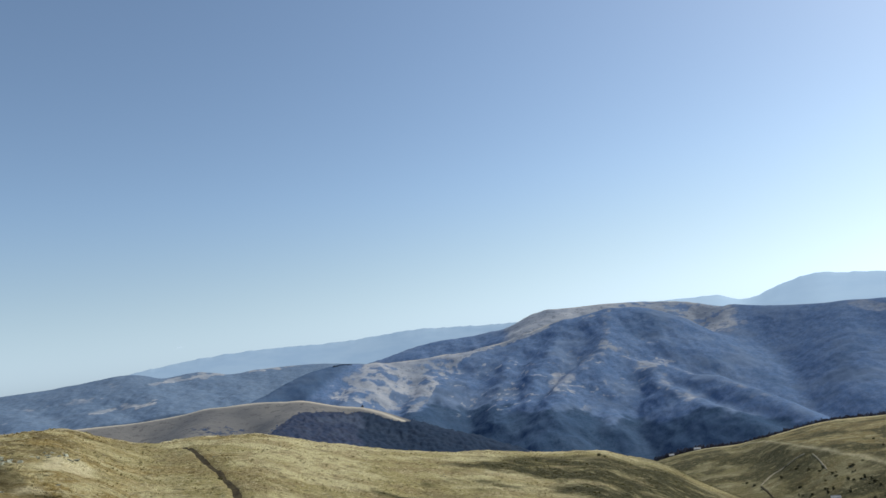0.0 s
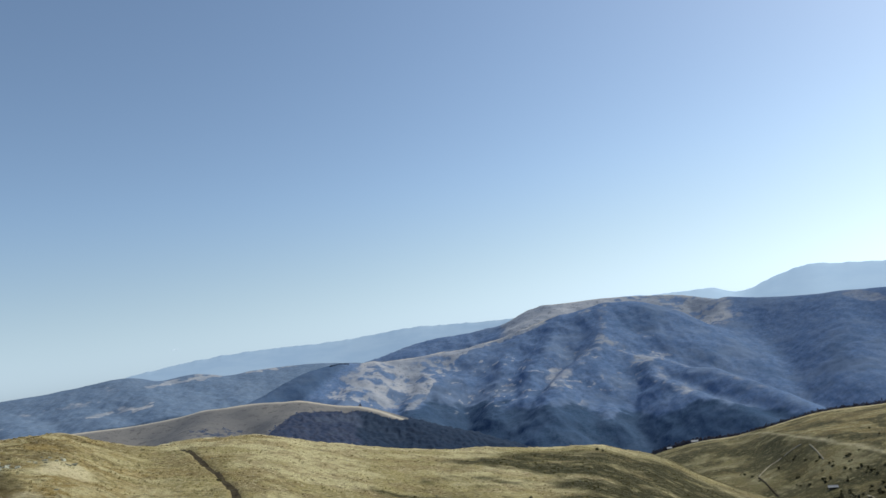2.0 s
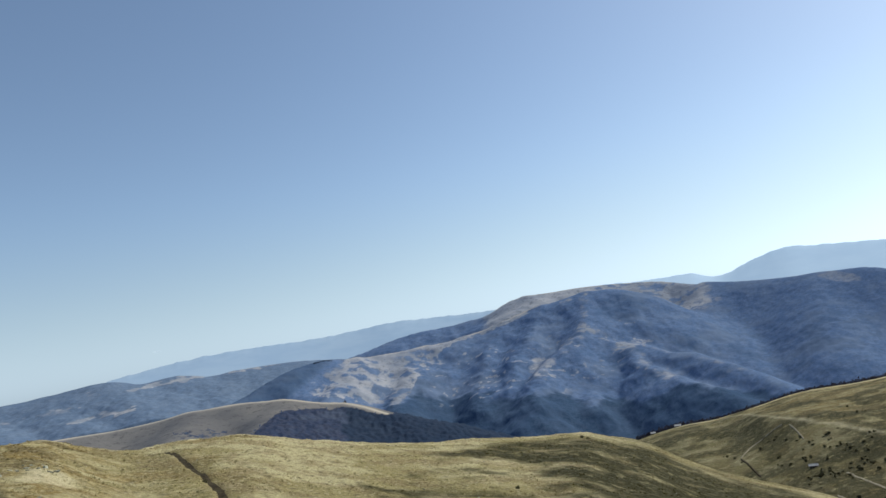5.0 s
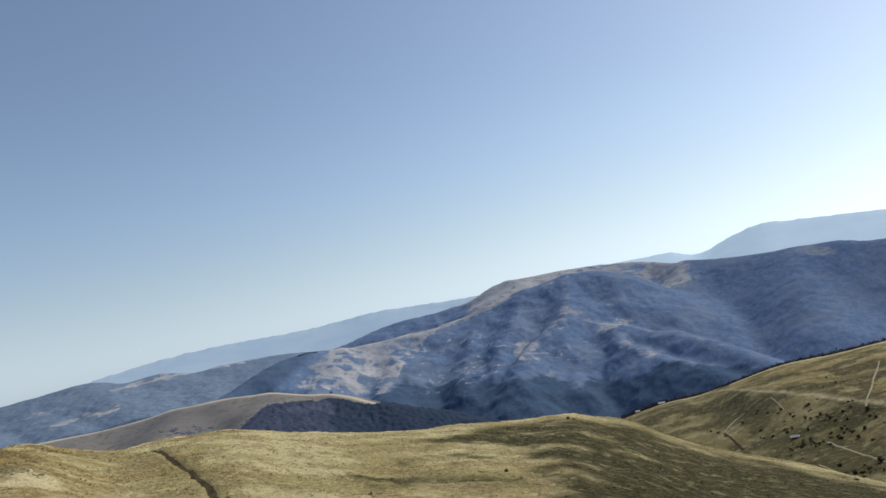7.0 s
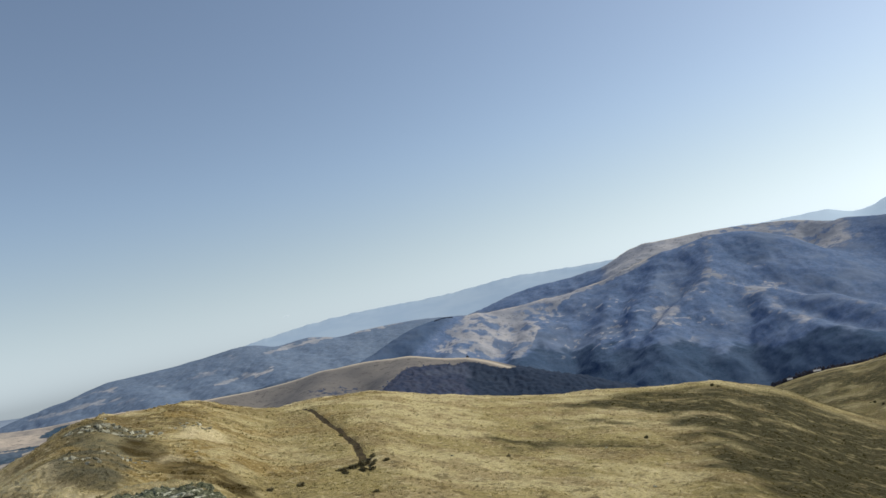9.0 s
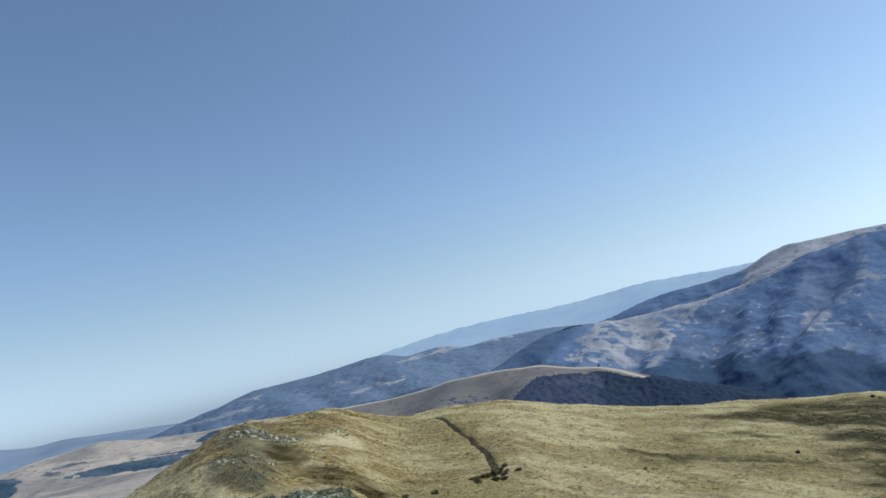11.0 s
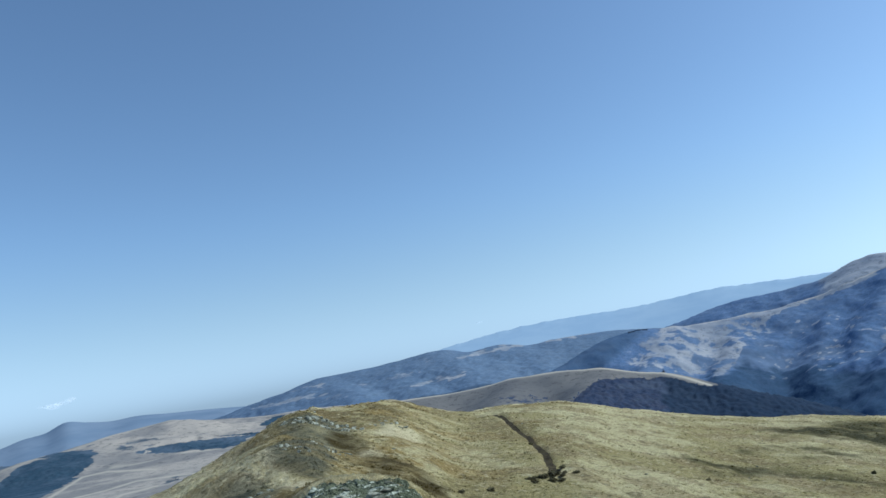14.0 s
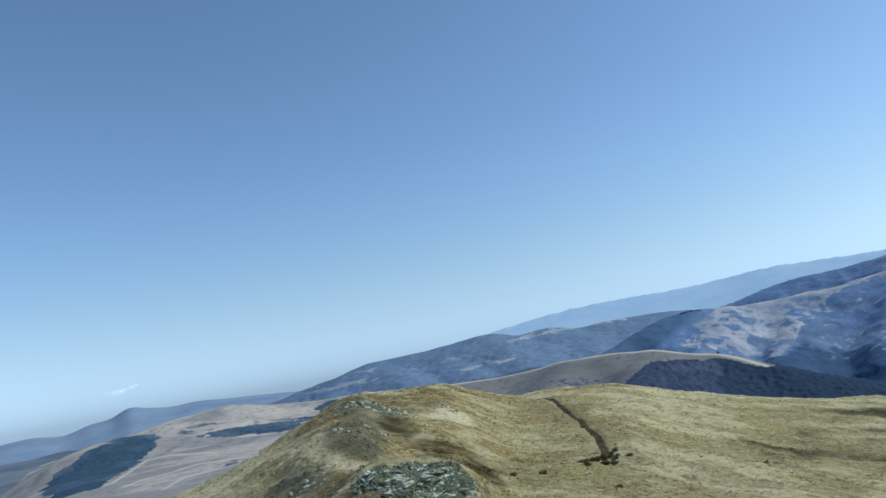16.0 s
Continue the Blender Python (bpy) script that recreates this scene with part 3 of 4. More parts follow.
def main_conifers(a, e, r, x, y):
    n = fbm(x / 120, y / 120, 4, 55) + 0.5 * fbm(x / 40, y / 40, 3, 50)
    low = smooth(CONIFER_TOP(a) - e + 0.6 * n, -0.1, 0.25)
    spur = smooth(-9.2 - a + 1.5 * (e + 0.3), -0.6, 0.6) * smooth(r, 2700, 2600)
    dome = spot(a, e, 14.9, 0.6, 2.0, 1.2)
    return 0.9 * low + 0.65 * spur + 0.22 * dome + 0.25 * smooth(n, 0.2, 0.5) * smooth(e, -1.5, -3)


main = massif("mountain", MAIN_RIDGES, (-19.5, 46), (1500, 3450), -380, MAIN_LAND, "broad mountain with bare woods and pale pasture in blue haze", 11,
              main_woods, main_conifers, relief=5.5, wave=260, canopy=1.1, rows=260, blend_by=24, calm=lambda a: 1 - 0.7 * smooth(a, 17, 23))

# sunlight on the shoulder and skyline crests, painted as pale lines
lit_lines = np.zeros_like(main[1])
for line, wide, near_, past in ((SHOULDER, 9, -7, 9), (SKYLINE, 14, 5, 19)):
    on, _ = beside(main[3], main[4], line, wide)
    lit_lines = np.maximum(lit_lines, 0.85 * on * smooth(main[1], near_ - 1, near_ + 1) * smooth(main[1], past + 1, past - 2))
attribute(main[0], "track", lit_lines)

# ---- the low grassy ridge before it ----
WOOD_EDGE = curve([(-17, -5.5), (-15, -4.6), (-14.3, -3.85), (-12.9, -3.2), (-11.2, -3.2), (-9.5, -3.4), (-7.8, -3.6), (-5.5, -4.4), (-4.4, -4.75), (-3.4, -4.6), (0, -3), (12, -3)])


def second_woods(a, e, r, x, y):
    n = fbm(x / 60, y / 60, 3, 61) + 0.5 * fbm(x / 18, y / 18, 3, 63)
    return smooth(WOOD_EDGE(a) - e + 0.18 * n, -0.08, 0.08) + smooth(fbm(x / 9, y / 9, 3, 64), 0.2, 0.4) * spot(a, e, -18.6, -3.55, 2.2, 0.28, -0.12)


def second_conifers(a, e, r, x, y):
    return smooth(a + 7.9 + 0.5 * fbm(x / 40, y / 40, 3, 65), -0.3, 0.3) * 0.8


SECOND_CREST = [(-40, -2.9, 1150), (-32, -2.2, 1150), (-28, -2.1, 1150), (-23.5, -2.2, 1150), (-18.9, -1.93, 1150), (-15.8, -1.86, 1140), (-12.7, -2.2, 1130), (-10.3, -2.76, 1120),
                (-7.8, -3.29, 1110), (-6.3, -4.0, 1090), (-4.1, -5.0, 1060), (-1.5, -7.2, 1020), (3, -10, 1000), (12, -14, 950)]
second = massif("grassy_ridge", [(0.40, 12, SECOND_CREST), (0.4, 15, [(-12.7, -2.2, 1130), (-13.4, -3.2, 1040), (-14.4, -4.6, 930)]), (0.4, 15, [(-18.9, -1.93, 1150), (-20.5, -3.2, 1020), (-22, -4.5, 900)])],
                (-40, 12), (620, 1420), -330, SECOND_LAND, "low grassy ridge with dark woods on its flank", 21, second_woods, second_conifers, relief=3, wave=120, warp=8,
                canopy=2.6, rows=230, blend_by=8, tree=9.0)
# the bright sunlit edge of this ridge is painted on
lit_crest, _ = beside(second[3], second[4], SECOND_CREST, 6)
attribute(second[0], "track", lit_crest * smooth(second[1], -2.5, -5))


# ---- long wooded ridge in the blue distance ----
BLUE_CREST = [(-46, -1.6, 3300), (-41, -0.9, 3250), (-39.1, -0.5, 3200), (-36.5, -0.02, 3150), (-33.8, 0.6, 3100), (-31.1, 0.75, 3080), (-28.4, 0.88, 3080), (-26.6, 1.08, 3050), (-24.7, 1.2, 3050),
              (-23.2, 0.9, 3050), (-22.1, 0.75, 3080), (-19.8, 0.86, 3120), (-17.6, 0.5, 3150), (-14.8, 0.62, 3200), (-12.2, 0.6, 3250), (-9.6, 0.4, 3300), (-2, -0.6, 3400)]
BLUE_RIDGES = [(0.30, 40, BLUE_CREST),
               (0.35, 45, [(-24.7, 1.2, 3050), (-24.0, 0.3, 2850), (-22.8, -0.5, 2650), (-22, -1.4, 2400)]), (0.35, 45, [(-28.4, 0.88, 3080), (-27.9, -0.1, 2850), (-27, -0.9, 2620), (-26, -1.6, 2400)]),
               (0.35, 45, [(-33.8, 0.6, 3100), (-32.6, -0.2, 2850), (-31.5, -0.9, 2600), (-31, -1.6, 2400)]), (0.35, 45, [(-19.8, 0.86, 3120), (-20.4, -0.1, 2900), (-20.6, -0.9, 2650), (-20, -1.6, 2450)]),
               (0.35, 45, [(-37.5, -0.2, 3180), (-36.8, -0.9, 2950), (-36, -1.5, 2700)]), (0.35, 45, [(-15.8, 0.56, 3180), (-16.6, -0.3, 2950), (-17.2, -1.2, 2700)])]


def blue_woods(a, e, r, x, y):
    n, f = fbm(x / 160, y / 160, 4, 71), fbm(x / 50, y / 50, 3, 72)
    wood = 0.92 + 0.2 * n + 0.15 * f
    for at in ((-24.0, -0.95, 1.5, 0.26, 0.9), (-26.4, -1.1, 0.7, 0.18, 0.8), (-28.2, -0.25, 1.2, 0.22, 0.5), (-34.4, 0.05, 1.6, 0.12, 0.8), (-21.0, 0.55, 1.6, 0.2, 0.9), (-18.6, 0.6, 1.3, 0.14, 0.9),
               (-14.0, 0.6, 2.4, 0.10, 0.9), (-25.2, 0.55, 1.2, 0.3, 0.5), (-31.2, -0.5, 1.0, 0.25, 0.35), (-36.0, -0.7, 1.6, 0.2, 0.7), (-38.4, -0.8, 1.5, 0.12, 0.7), (-33.0, -1.0, 1.4, 0.2, 0.5)):
        wood = wood - 0.8 * at[4] * spot(a + 1.2 * n + 0.8 * f, e + 0.1 * n + 0.16 * f, *at[:4])
    return wood


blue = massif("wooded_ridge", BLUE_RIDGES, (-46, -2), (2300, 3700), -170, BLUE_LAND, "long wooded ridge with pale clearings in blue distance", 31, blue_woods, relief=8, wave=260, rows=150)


# ---- pale pasture hills over the plain ----
PALE_CREST = [(-76, -3.6, 1900), (-60, -3.4, 1900), (-56.7, -2.72, 1920), (-54.9, -2.2, 1950), (-53.1, -1.58, 2000), (-50.8, -1.4, 2080), (-48.9, -1.02, 2150), (-47.3, -0.8, 2200), (-45.2, -0.66, 2250),
              (-43.2, -1.05, 2280), (-41.1, -1.25, 2300), (-38.6, -1.47, 2300), (-34, -1.6, 2300), (-28, -2.4, 2300)]
PALE_SHELF = [(-49, -3.3, 1760), (-46.5, -3.2, 1720), (-44.7, -3.06, 1690), (-43.5, -3.03, 1680), (-41.5, -3.5, 1650), (-39, -3.9, 1620), (-34, -4.5, 1600)]


def pale_woods(a, e, r, x, y):
    w, v = 0.5 * fbm(a * 0.9, e * 3, 4, 83), fbm(x / 60, y / 60, 4, 84)
    lobe = smooth(np.hypot((a + 53.9 - 0.75 * (e + 3.0)) / 2.9, (e + 3.1 - 0.18 * (a + 53.9)) / 1.35) + 0.18 * v, 1.06, 0.96)
    strip = smooth(np.hypot((a + 41.6) / 5.6, (e + 2.75 + 0.075 * (a + 43)) / 0.36) + 0.35 * w + 0.12 * v, 1.05, 0.92)
    strip = np.maximum(strip, smooth(np.hypot((a + 38.5) / 3.4, (e + 2.45 + 0.1 * (a + 41)) / 0.06) + 0.2 * v, 1.1, 0.8))
    strip = np.maximum(strip, smooth(np.hypot((a + 36.6) / 2.3, (e + 2.05) / 0.38) + 0.2 * v, 1.05, 0.9))
    scrub = 0.5 * smooth(v + w, 0.3, 0.6) * spot(a, e, -43.0, -4.9, 3.5, 0.5) + 0.4 * smooth(v, 0.1, 0.4) * spot(a, e, -47, -1.9, 2.0, 0.35)
    return np.maximum(np.maximum(1.1 * lobe, strip), scrub) + 0.12 * v


pale = massif("pasture_hills", [(0.20, 40, PALE_CREST), (0.22, 25, PALE_SHELF), (0.26, 20, [(-50.8, -1.4, 2080), (-50.9, -2.6, 1880), (-50.4, -3.4, 1720), (-49.8, -4.2, 1500), (-48, -5.0, 1250)]),
                                (0.28, 15, [(-45.2, -0.66, 2250), (-46.5, -1.5, 2080), (-47.6, -2.2, 1930), (-48.8, -2.9, 1800)])],
              (-76, -28), (880, 2750), -100, LEFT_LAND, "pale grassy hills with dark patches of wood", 41, pale_woods, relief=13, wave=330, warp=30, canopy=2.2, rows=240, blend_by=10, tree=12.0, sink=lambda a: 75 * smooth(a, -55.5, -65))
lines = np.zeros_like(pale[1])
for line in ([(-52.6, -4.85), (-51.5, -4.66), (-49.7, -4.6), (-47.7, -4.38), (-45.7, -4.5), (-43, -4.7)], [(-55.1, -4.6), (-53.4, -4.44), (-52.2, -3.92), (-51, -3.4), (-49.5, -3.35), (-46.4, -3.85)],
             [(-50.2, -5.6), (-48.6, -5.1), (-46.5, -5.0)]):
    d, _ = line_distance(0.3 * pale[1] + 0.03 * fbm(pale[1], pale[2] * 3, 2, 88), pale[2], [(0.3 * p, q) for p, q in line])
    lines = np.maximum(lines, 0.75 * smooth(d, 0.075, 0.02))
# highlights painted along the hills' crest and shelf
for line, much in ((PALE_CREST, 0.5), (PALE_SHELF, 0.6)):
    lit_crest, _ = beside(pale[3], pale[4], line, 16)
    lines = np.maximum(lines, much * lit_crest)
attribute(pale[0], "track", lines)

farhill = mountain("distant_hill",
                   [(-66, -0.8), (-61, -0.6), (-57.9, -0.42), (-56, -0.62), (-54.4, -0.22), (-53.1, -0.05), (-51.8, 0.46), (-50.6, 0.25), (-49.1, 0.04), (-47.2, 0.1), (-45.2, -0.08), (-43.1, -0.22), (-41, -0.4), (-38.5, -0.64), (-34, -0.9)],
                   [(-66, 3900), (-34, 3900)], -140, 1200, HAZY_HILL, "distant hill in blue haze above the plain", 51, gully=7, wave=500, woods=lambda a, s, x, y: 0.9 + 0.5 * fbm(x / 210, y / 210, 4, 71))

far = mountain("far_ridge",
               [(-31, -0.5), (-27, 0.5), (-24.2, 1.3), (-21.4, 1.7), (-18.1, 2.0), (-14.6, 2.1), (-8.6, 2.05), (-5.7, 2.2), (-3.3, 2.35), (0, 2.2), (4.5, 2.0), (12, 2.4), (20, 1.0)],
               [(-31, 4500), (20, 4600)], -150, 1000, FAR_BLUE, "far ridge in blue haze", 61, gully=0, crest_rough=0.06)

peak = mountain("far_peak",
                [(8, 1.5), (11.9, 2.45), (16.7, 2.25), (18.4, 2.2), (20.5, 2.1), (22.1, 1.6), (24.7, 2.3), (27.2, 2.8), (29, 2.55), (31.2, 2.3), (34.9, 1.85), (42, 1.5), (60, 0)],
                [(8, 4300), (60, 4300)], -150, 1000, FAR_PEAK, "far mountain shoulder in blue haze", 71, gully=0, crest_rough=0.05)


# ---- woods and grass: too many to count ----
def scatter(name, points, sizes, template, faces, material_, label, category, seed, lean=0.15, squash=(0.8, 1.25), soft=False):
    """Many small copies of a template, turned and stretched at random, joined into one mesh."""
    rng = np.random.default_rng(seed)
    n, k = len(points), len(template)
    t = np.asarray(template, float)
    turn = rng.uniform(0, 6.283, n)
    jit = rng.uniform(1 - lean * 2, 1 + lean * 2, (n, k, 3))
    v = t[None] * jit
    c, s_ = np.cos(turn)[:, None], np.sin(turn)[:, None]
    x, y = v[..., 0] * c - v[..., 1] * s_, v[..., 0] * s_ + v[..., 1] * c
    z = v[..., 2] * rng.uniform(*squash, n)[:, None]
    out = np.stack([x, y, z], -1) * np.asarray(sizes)[:, None, None] + np.asarray(points)[:, None, :]
    f = (np.asarray(faces)[None] + (np.arange(n) * k)[:, None, None]).reshape(-1, len(faces[0]))
    ob = mesh_object(name, out.reshape(-1, 3), f, material_, smooth_shade=soft)
    return tagged(ob, label, category, kind="stuff")


def sample_land(land, number, keep, seed):
    """Random places on a mountain's mesh where keep(azimuth, share, wood) is true."""
    ob, a2, s2, x, y, z, wood = land
    rng = np.random.default_rng(seed)
    rows, cols = a2.shape
    i, j = rng.uniform(0, rows - 1.001, number * 4), rng.uniform(0, cols - 1.001, number * 4)
    i0, j0 = i.astype(int), j.astype(int)
    fi, fj = i - i0, j - j0

    def at(g):
        return (g[i0, j0] * (1 - fi) * (1 - fj) + g[i0 + 1, j0] * fi * (1 - fj) + g[i0, j0 + 1] * (1 - fi) * fj + g[i0 + 1, j0 + 1] * fi * fj)
    ok = keep(at(a2), at(s2), at(wood))
    pts = np.stack([at(x), at(y), at(z)], -1)[ok][:number]
    return pts


CONE = [(0, 0, 1.5), (0.8, 0, 0), (0.25, 0.76, 0), (-0.65, 0.47, 0), (-0.65, -0.47, 0), (0.25, -0.76, 0)]
CONE_F = [(0, 1, 2), (0, 2, 3), (0, 3, 4), (0, 4, 5), (0, 5, 1)]


def fuzz(seed, n, height):
    """A bare crown: loose sprays of twigs in an egg-shaped space."""
    r_ = np.random.default_rng(seed)
    c = r_.normal(0, 0.42, (n, 3)) * np.array([1, 1, height]) + np.array([0, 0, 0.75 * height])
    v = (c[:, None, :] + r_.normal(0, 0.36, (n, 3, 3))).reshape(-1, 3)
    return v.tolist(), [(3 * k, 3 * k + 1, 3 * k + 2) for k in range(n)]


CROWN, CROWN_F = fuzz(3, 12, 1.2)
TUFT, TUFT_F = fuzz(4, 6, 1.0)


def woods_material(name, a, b_, c_, sheen):
    m, n, l, b = material(name, 1.0, 0.0)
    rnd = n.new("ShaderNodeNewGeometry").outputs["Random Per Island"]
    col = blend(n, l, rnd, a, b_)
    col = blend(n, l, ramp(n, l, noise_node(n, l, 0.012, 4), 0.50, 0.66, 0.0, 0.8), col, c_)
    l.new(col, b.inputs["Base Color"])
    haze_sheen(b, sheen)
    shine_through(n, l, b, col, 0.5)
    return m


# far crowns: the blue of the haze is put into the twig colours
DARK_WOOD = woods_material("hazy_dark_wood", (0.074, 0.120, 0.228), (0.094, 0.138, 0.240), (0.098, 0.118, 0.195), 0.12)
CONIFER = woods_material("dark_conifer_wood", (0.040, 0.064, 0.106), (0.056, 0.082, 0.120), (0.07, 0.075, 0.11), 0.12)
FRINGE = woods_material("leafless_trees", (0.042, 0.040, 0.054), (0.064, 0.056, 0.066), (0.050, 0.052, 0.070), 0.05)

rng = np.random.default_rng(5)
pts = sample_land(second, 2600, lambda a, e, w: (w > 0.3) & (w < 0.85) & (a < -3.5), 2)
pts[:, 2] += rng.uniform(-0.5, 0.8, len(pts))
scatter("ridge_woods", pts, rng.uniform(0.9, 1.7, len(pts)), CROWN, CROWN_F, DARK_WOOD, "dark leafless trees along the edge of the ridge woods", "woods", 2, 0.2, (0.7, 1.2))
pts = sample_land(pale, 2600, lambda a, e, w: (w > 0.35) & (w < 0.9), 3)
scatter("hill_woods", pts, rng.uniform(1.0, 1.9, len(pts)), TUFT, TUFT_F, CONIFER, "dark conifers along the edges of the hill woods", "woods", 3)

# a row of conifers on the skyline of the shoulder
row = rng.uniform(-9.7, -8.2, 260)
d_row = np.interp(row, (-10.4, -8.9, -6.5), (2400, 2450, 2480)) + rng.uniform(-14, 14, 260)
e_row = np.interp(row, (-10.4, -8.9, -6.5), (0.08, 0.22, -0.03))
pts = np.stack([d_row * np.sin(np.radians(row)), d_row * np.cos(np.radians(row)), d_row * np.tan(np.radians(e_row)) + EYE - 2.0], -1)
scatter("skyline_plantation", pts, rng.uniform(1.5, 2.3, 260), CONE, CONE_F, CONIFER, "row of dark conifers on the mountain shoulder", "woods", 8, 0.15, (1.2, 1.8))

# trees along the back of the next hill's crest
fa = rng.uniform(14.0, 38.0, 4600)
fr = HILL_R(fa) + rng.uniform(1, 9, 4600)
fx, fy = fr * np.sin(np.radians(fa)), fr * np.cos(np.radians(fa))
pts = np.stack([fx, fy, ground_height(fx, fy) + rng.uniform(0.0, 2.8, 4600) * (0.62 + 0.5 * smooth(fa, 21, 16))], -1)
scatter("crest_trees", pts, rng.uniform(0.5, 0.9, 4600), CROWN, CROWN_F, FRINGE, "leafless reddish trees behind the hill crest", "woods", 6)


def grass_tufts():
    """Tussocks of stiff dry grass on the near slopes, thinning out with distance."""
    rng = np.random.default_rng(9)
    n = 70000
    a = rng.uniform(-56, 36, n)
    r = 26 * (760 / 26) ** (rng.uniform(0, 1, n) ** 0.8)
    x, y = r * np.sin(np.radians(a)), r * np.cos(np.radians(a))
    keep = (r < 1.06 * np.maximum(CREST_R(a), np.where(a > 13, HILL_R(a), 0))) & (fbm(x / 6, y / 6, 3, 14) > -0.15)
    d, _ = line_distance(x, y, TRAIL)
    keep &= d > 1.3
    x, y, r = x[keep], y[keep], r[keep]
    long_grass = np.ones(len(x))
    for lip, width in LIPS:
        t = rng.uniform(0, len(lip) - 1, 1500)
        x = np.concatenate([x, np.interp(t, range(len(lip)), [p[0] for p in lip]) + rng.normal(0, 0.5 * width, 1500)])
        y = np.concatenate([y, np.interp(t, range(len(lip)), [p[1] for p in lip]) + rng.normal(0, 0.5 * width, 1500)])
        long_grass = np.concatenate([long_grass, np.full(1500, 0.9)])
    r = np.hypot(x, y)
    z = ground_height(x, y)
    blades = [(-0.6, 0.1, -0.08), (-0.1, 0, -0.08), (-0.6, 0.1, 0.42), (-0.3, -0.3, -0.08), (0.3, -0.25, -0.08), (0.1, -0.4, 0.55),
              (0.1, 0.2, -0.08), (0.6, 0.05, -0.08), (0.55, 0.25, 0.4), (-0.4, 0.35, -0.08), (0.15, 0.4, -0.08), (-0.1, 0.5, 0.5)]
    faces_ = [(0, 1, 2), (3, 4, 5), (6, 7, 8), (9, 10, 11)]
    size = rng.uniform(0.09, 0.26, len(x)) * long_grass * (0.6 + r / 160).clip(0.7, 1.6)
    ob = scatter("grass_tussocks", np.stack([x, y, z], -1), size, blades, faces_, BLADES, "dry yellow grass tussocks on the mountain top", "grass", 10, 0.2)
    paint(ob, x, y, 12)
    attribute(ob, "far", np.zeros(len(x) * 12))


grass_tufts()


# ---- trail and dirt tracks ----
def earth_material(name, a, b_):
    m, n, l, b = material(name, 0.95, 0.1)
    c = blend(n, l, ramp(n, l, noise_node(n, l, 0.8, 5, 0.7), 0.38, 0.64), a, b_)
    l.new(c, b.inputs["Base Color"])
    bump(n, l, b, noise_node(n, l, 3.0, 4), 0.8, 0.2)
    return m


RUT = earth_material("dark_worn_earth", (0.024, 0.019, 0.011), (0.062, 0.050, 0.027))
DIRT = earth_material("pale_dirt", (0.20, 0.178, 0.125), (0.28, 0.255, 0.19))


def strip(name, line, width, mat, label, lift=0.10, ragged=0.3, seed=1):
    p = np.array(line, float)
    t = np.linspace(0, len(p) - 1, (len(p) - 1) * 14 + 1)
    x, y = np.interp(t, range(len(p)), p[:, 0]), np.interp(t, range(len(p)), p[:, 1])
    for _ in range(12):
        x[1:-1], y[1:-1] = (x[:-2] + 2 * x[1:-1] + x[2:]) / 4, (y[:-2] + 2 * y[1:-1] + y[2:]) / 4
    dx, dy = np.gradient(x), np.gradient(y)
    d = np.hypot(dx, dy) + 1e-9
    nx, ny = -dy / d, dx / d
    w = width * (1 + ragged * fbm(t * 1.7, t * 0 + seed, 3, seed))
    q = np.linspace(-0.5, 0.5, 5)
    gx_ = x[:, None] + nx[:, None] * w[:, None] * q[None]
    gy_ = y[:, None] + ny[:, None] * w[:, None] * q[None]
    gz_ = ground_height(gx_, gy_) + lift
    gz_[:, [0, -1]] -= lift * 2.2
    ob = mesh_object(name, np.stack([gx_, gy_, gz_], -1).reshape(-1, 3), grid_faces(*gx_.shape), mat)
    return tagged(ob, label, "path", kind="structure")


strip("trail", TRAIL, 1.25, RUT,
      "dark worn footpath cut into the dry grass", 0.07, 0.45, 2)
strip("track_1", [(145.7, 377.6), (157.4, 389.5), (169.3, 391.2), (175.2, 388.1)], 1.4, DIRT, "pale dirt track over the hill", 0.3, 0.3, 3)
# the shade in this sunken track is put into its dark colour
strip("track_2", [(144.8, 375.1), (138.1, 347.0), (134.0, 328.4)], 1.3, RUT, "dark sunken track down the slope", 0.28, 0.4, 4)
strip("track_3", [(174.2, 294.5), (186.8, 312.1), (209.2, 341.4), (237.4, 378.4)], 1.2, DIRT, "pale dirt track up the hill", 0.15, 0.3, 5)
strip("track_4", [(143.2, 272.8), (139.0, 252.9), (135.1, 233.1), (132.2, 221.0)], 1.2, DIRT, "pale dirt track between the bushes", 0.15, 0.4, 6)
strip("track_5", [(125.3, 248.0), (123.4, 236.0), (112.0, 214.0), (98.0, 187.0)], 1.0, DIRT, "pale worn track below the bushes", 0.12, 0.5, 7)
strip("track_6", [(175.9, 380.7), (170.8, 363.0), (165.1, 346.2)], 1.1, DIRT, "faint dirt track down the hill", 0.25, 0.4, 8)


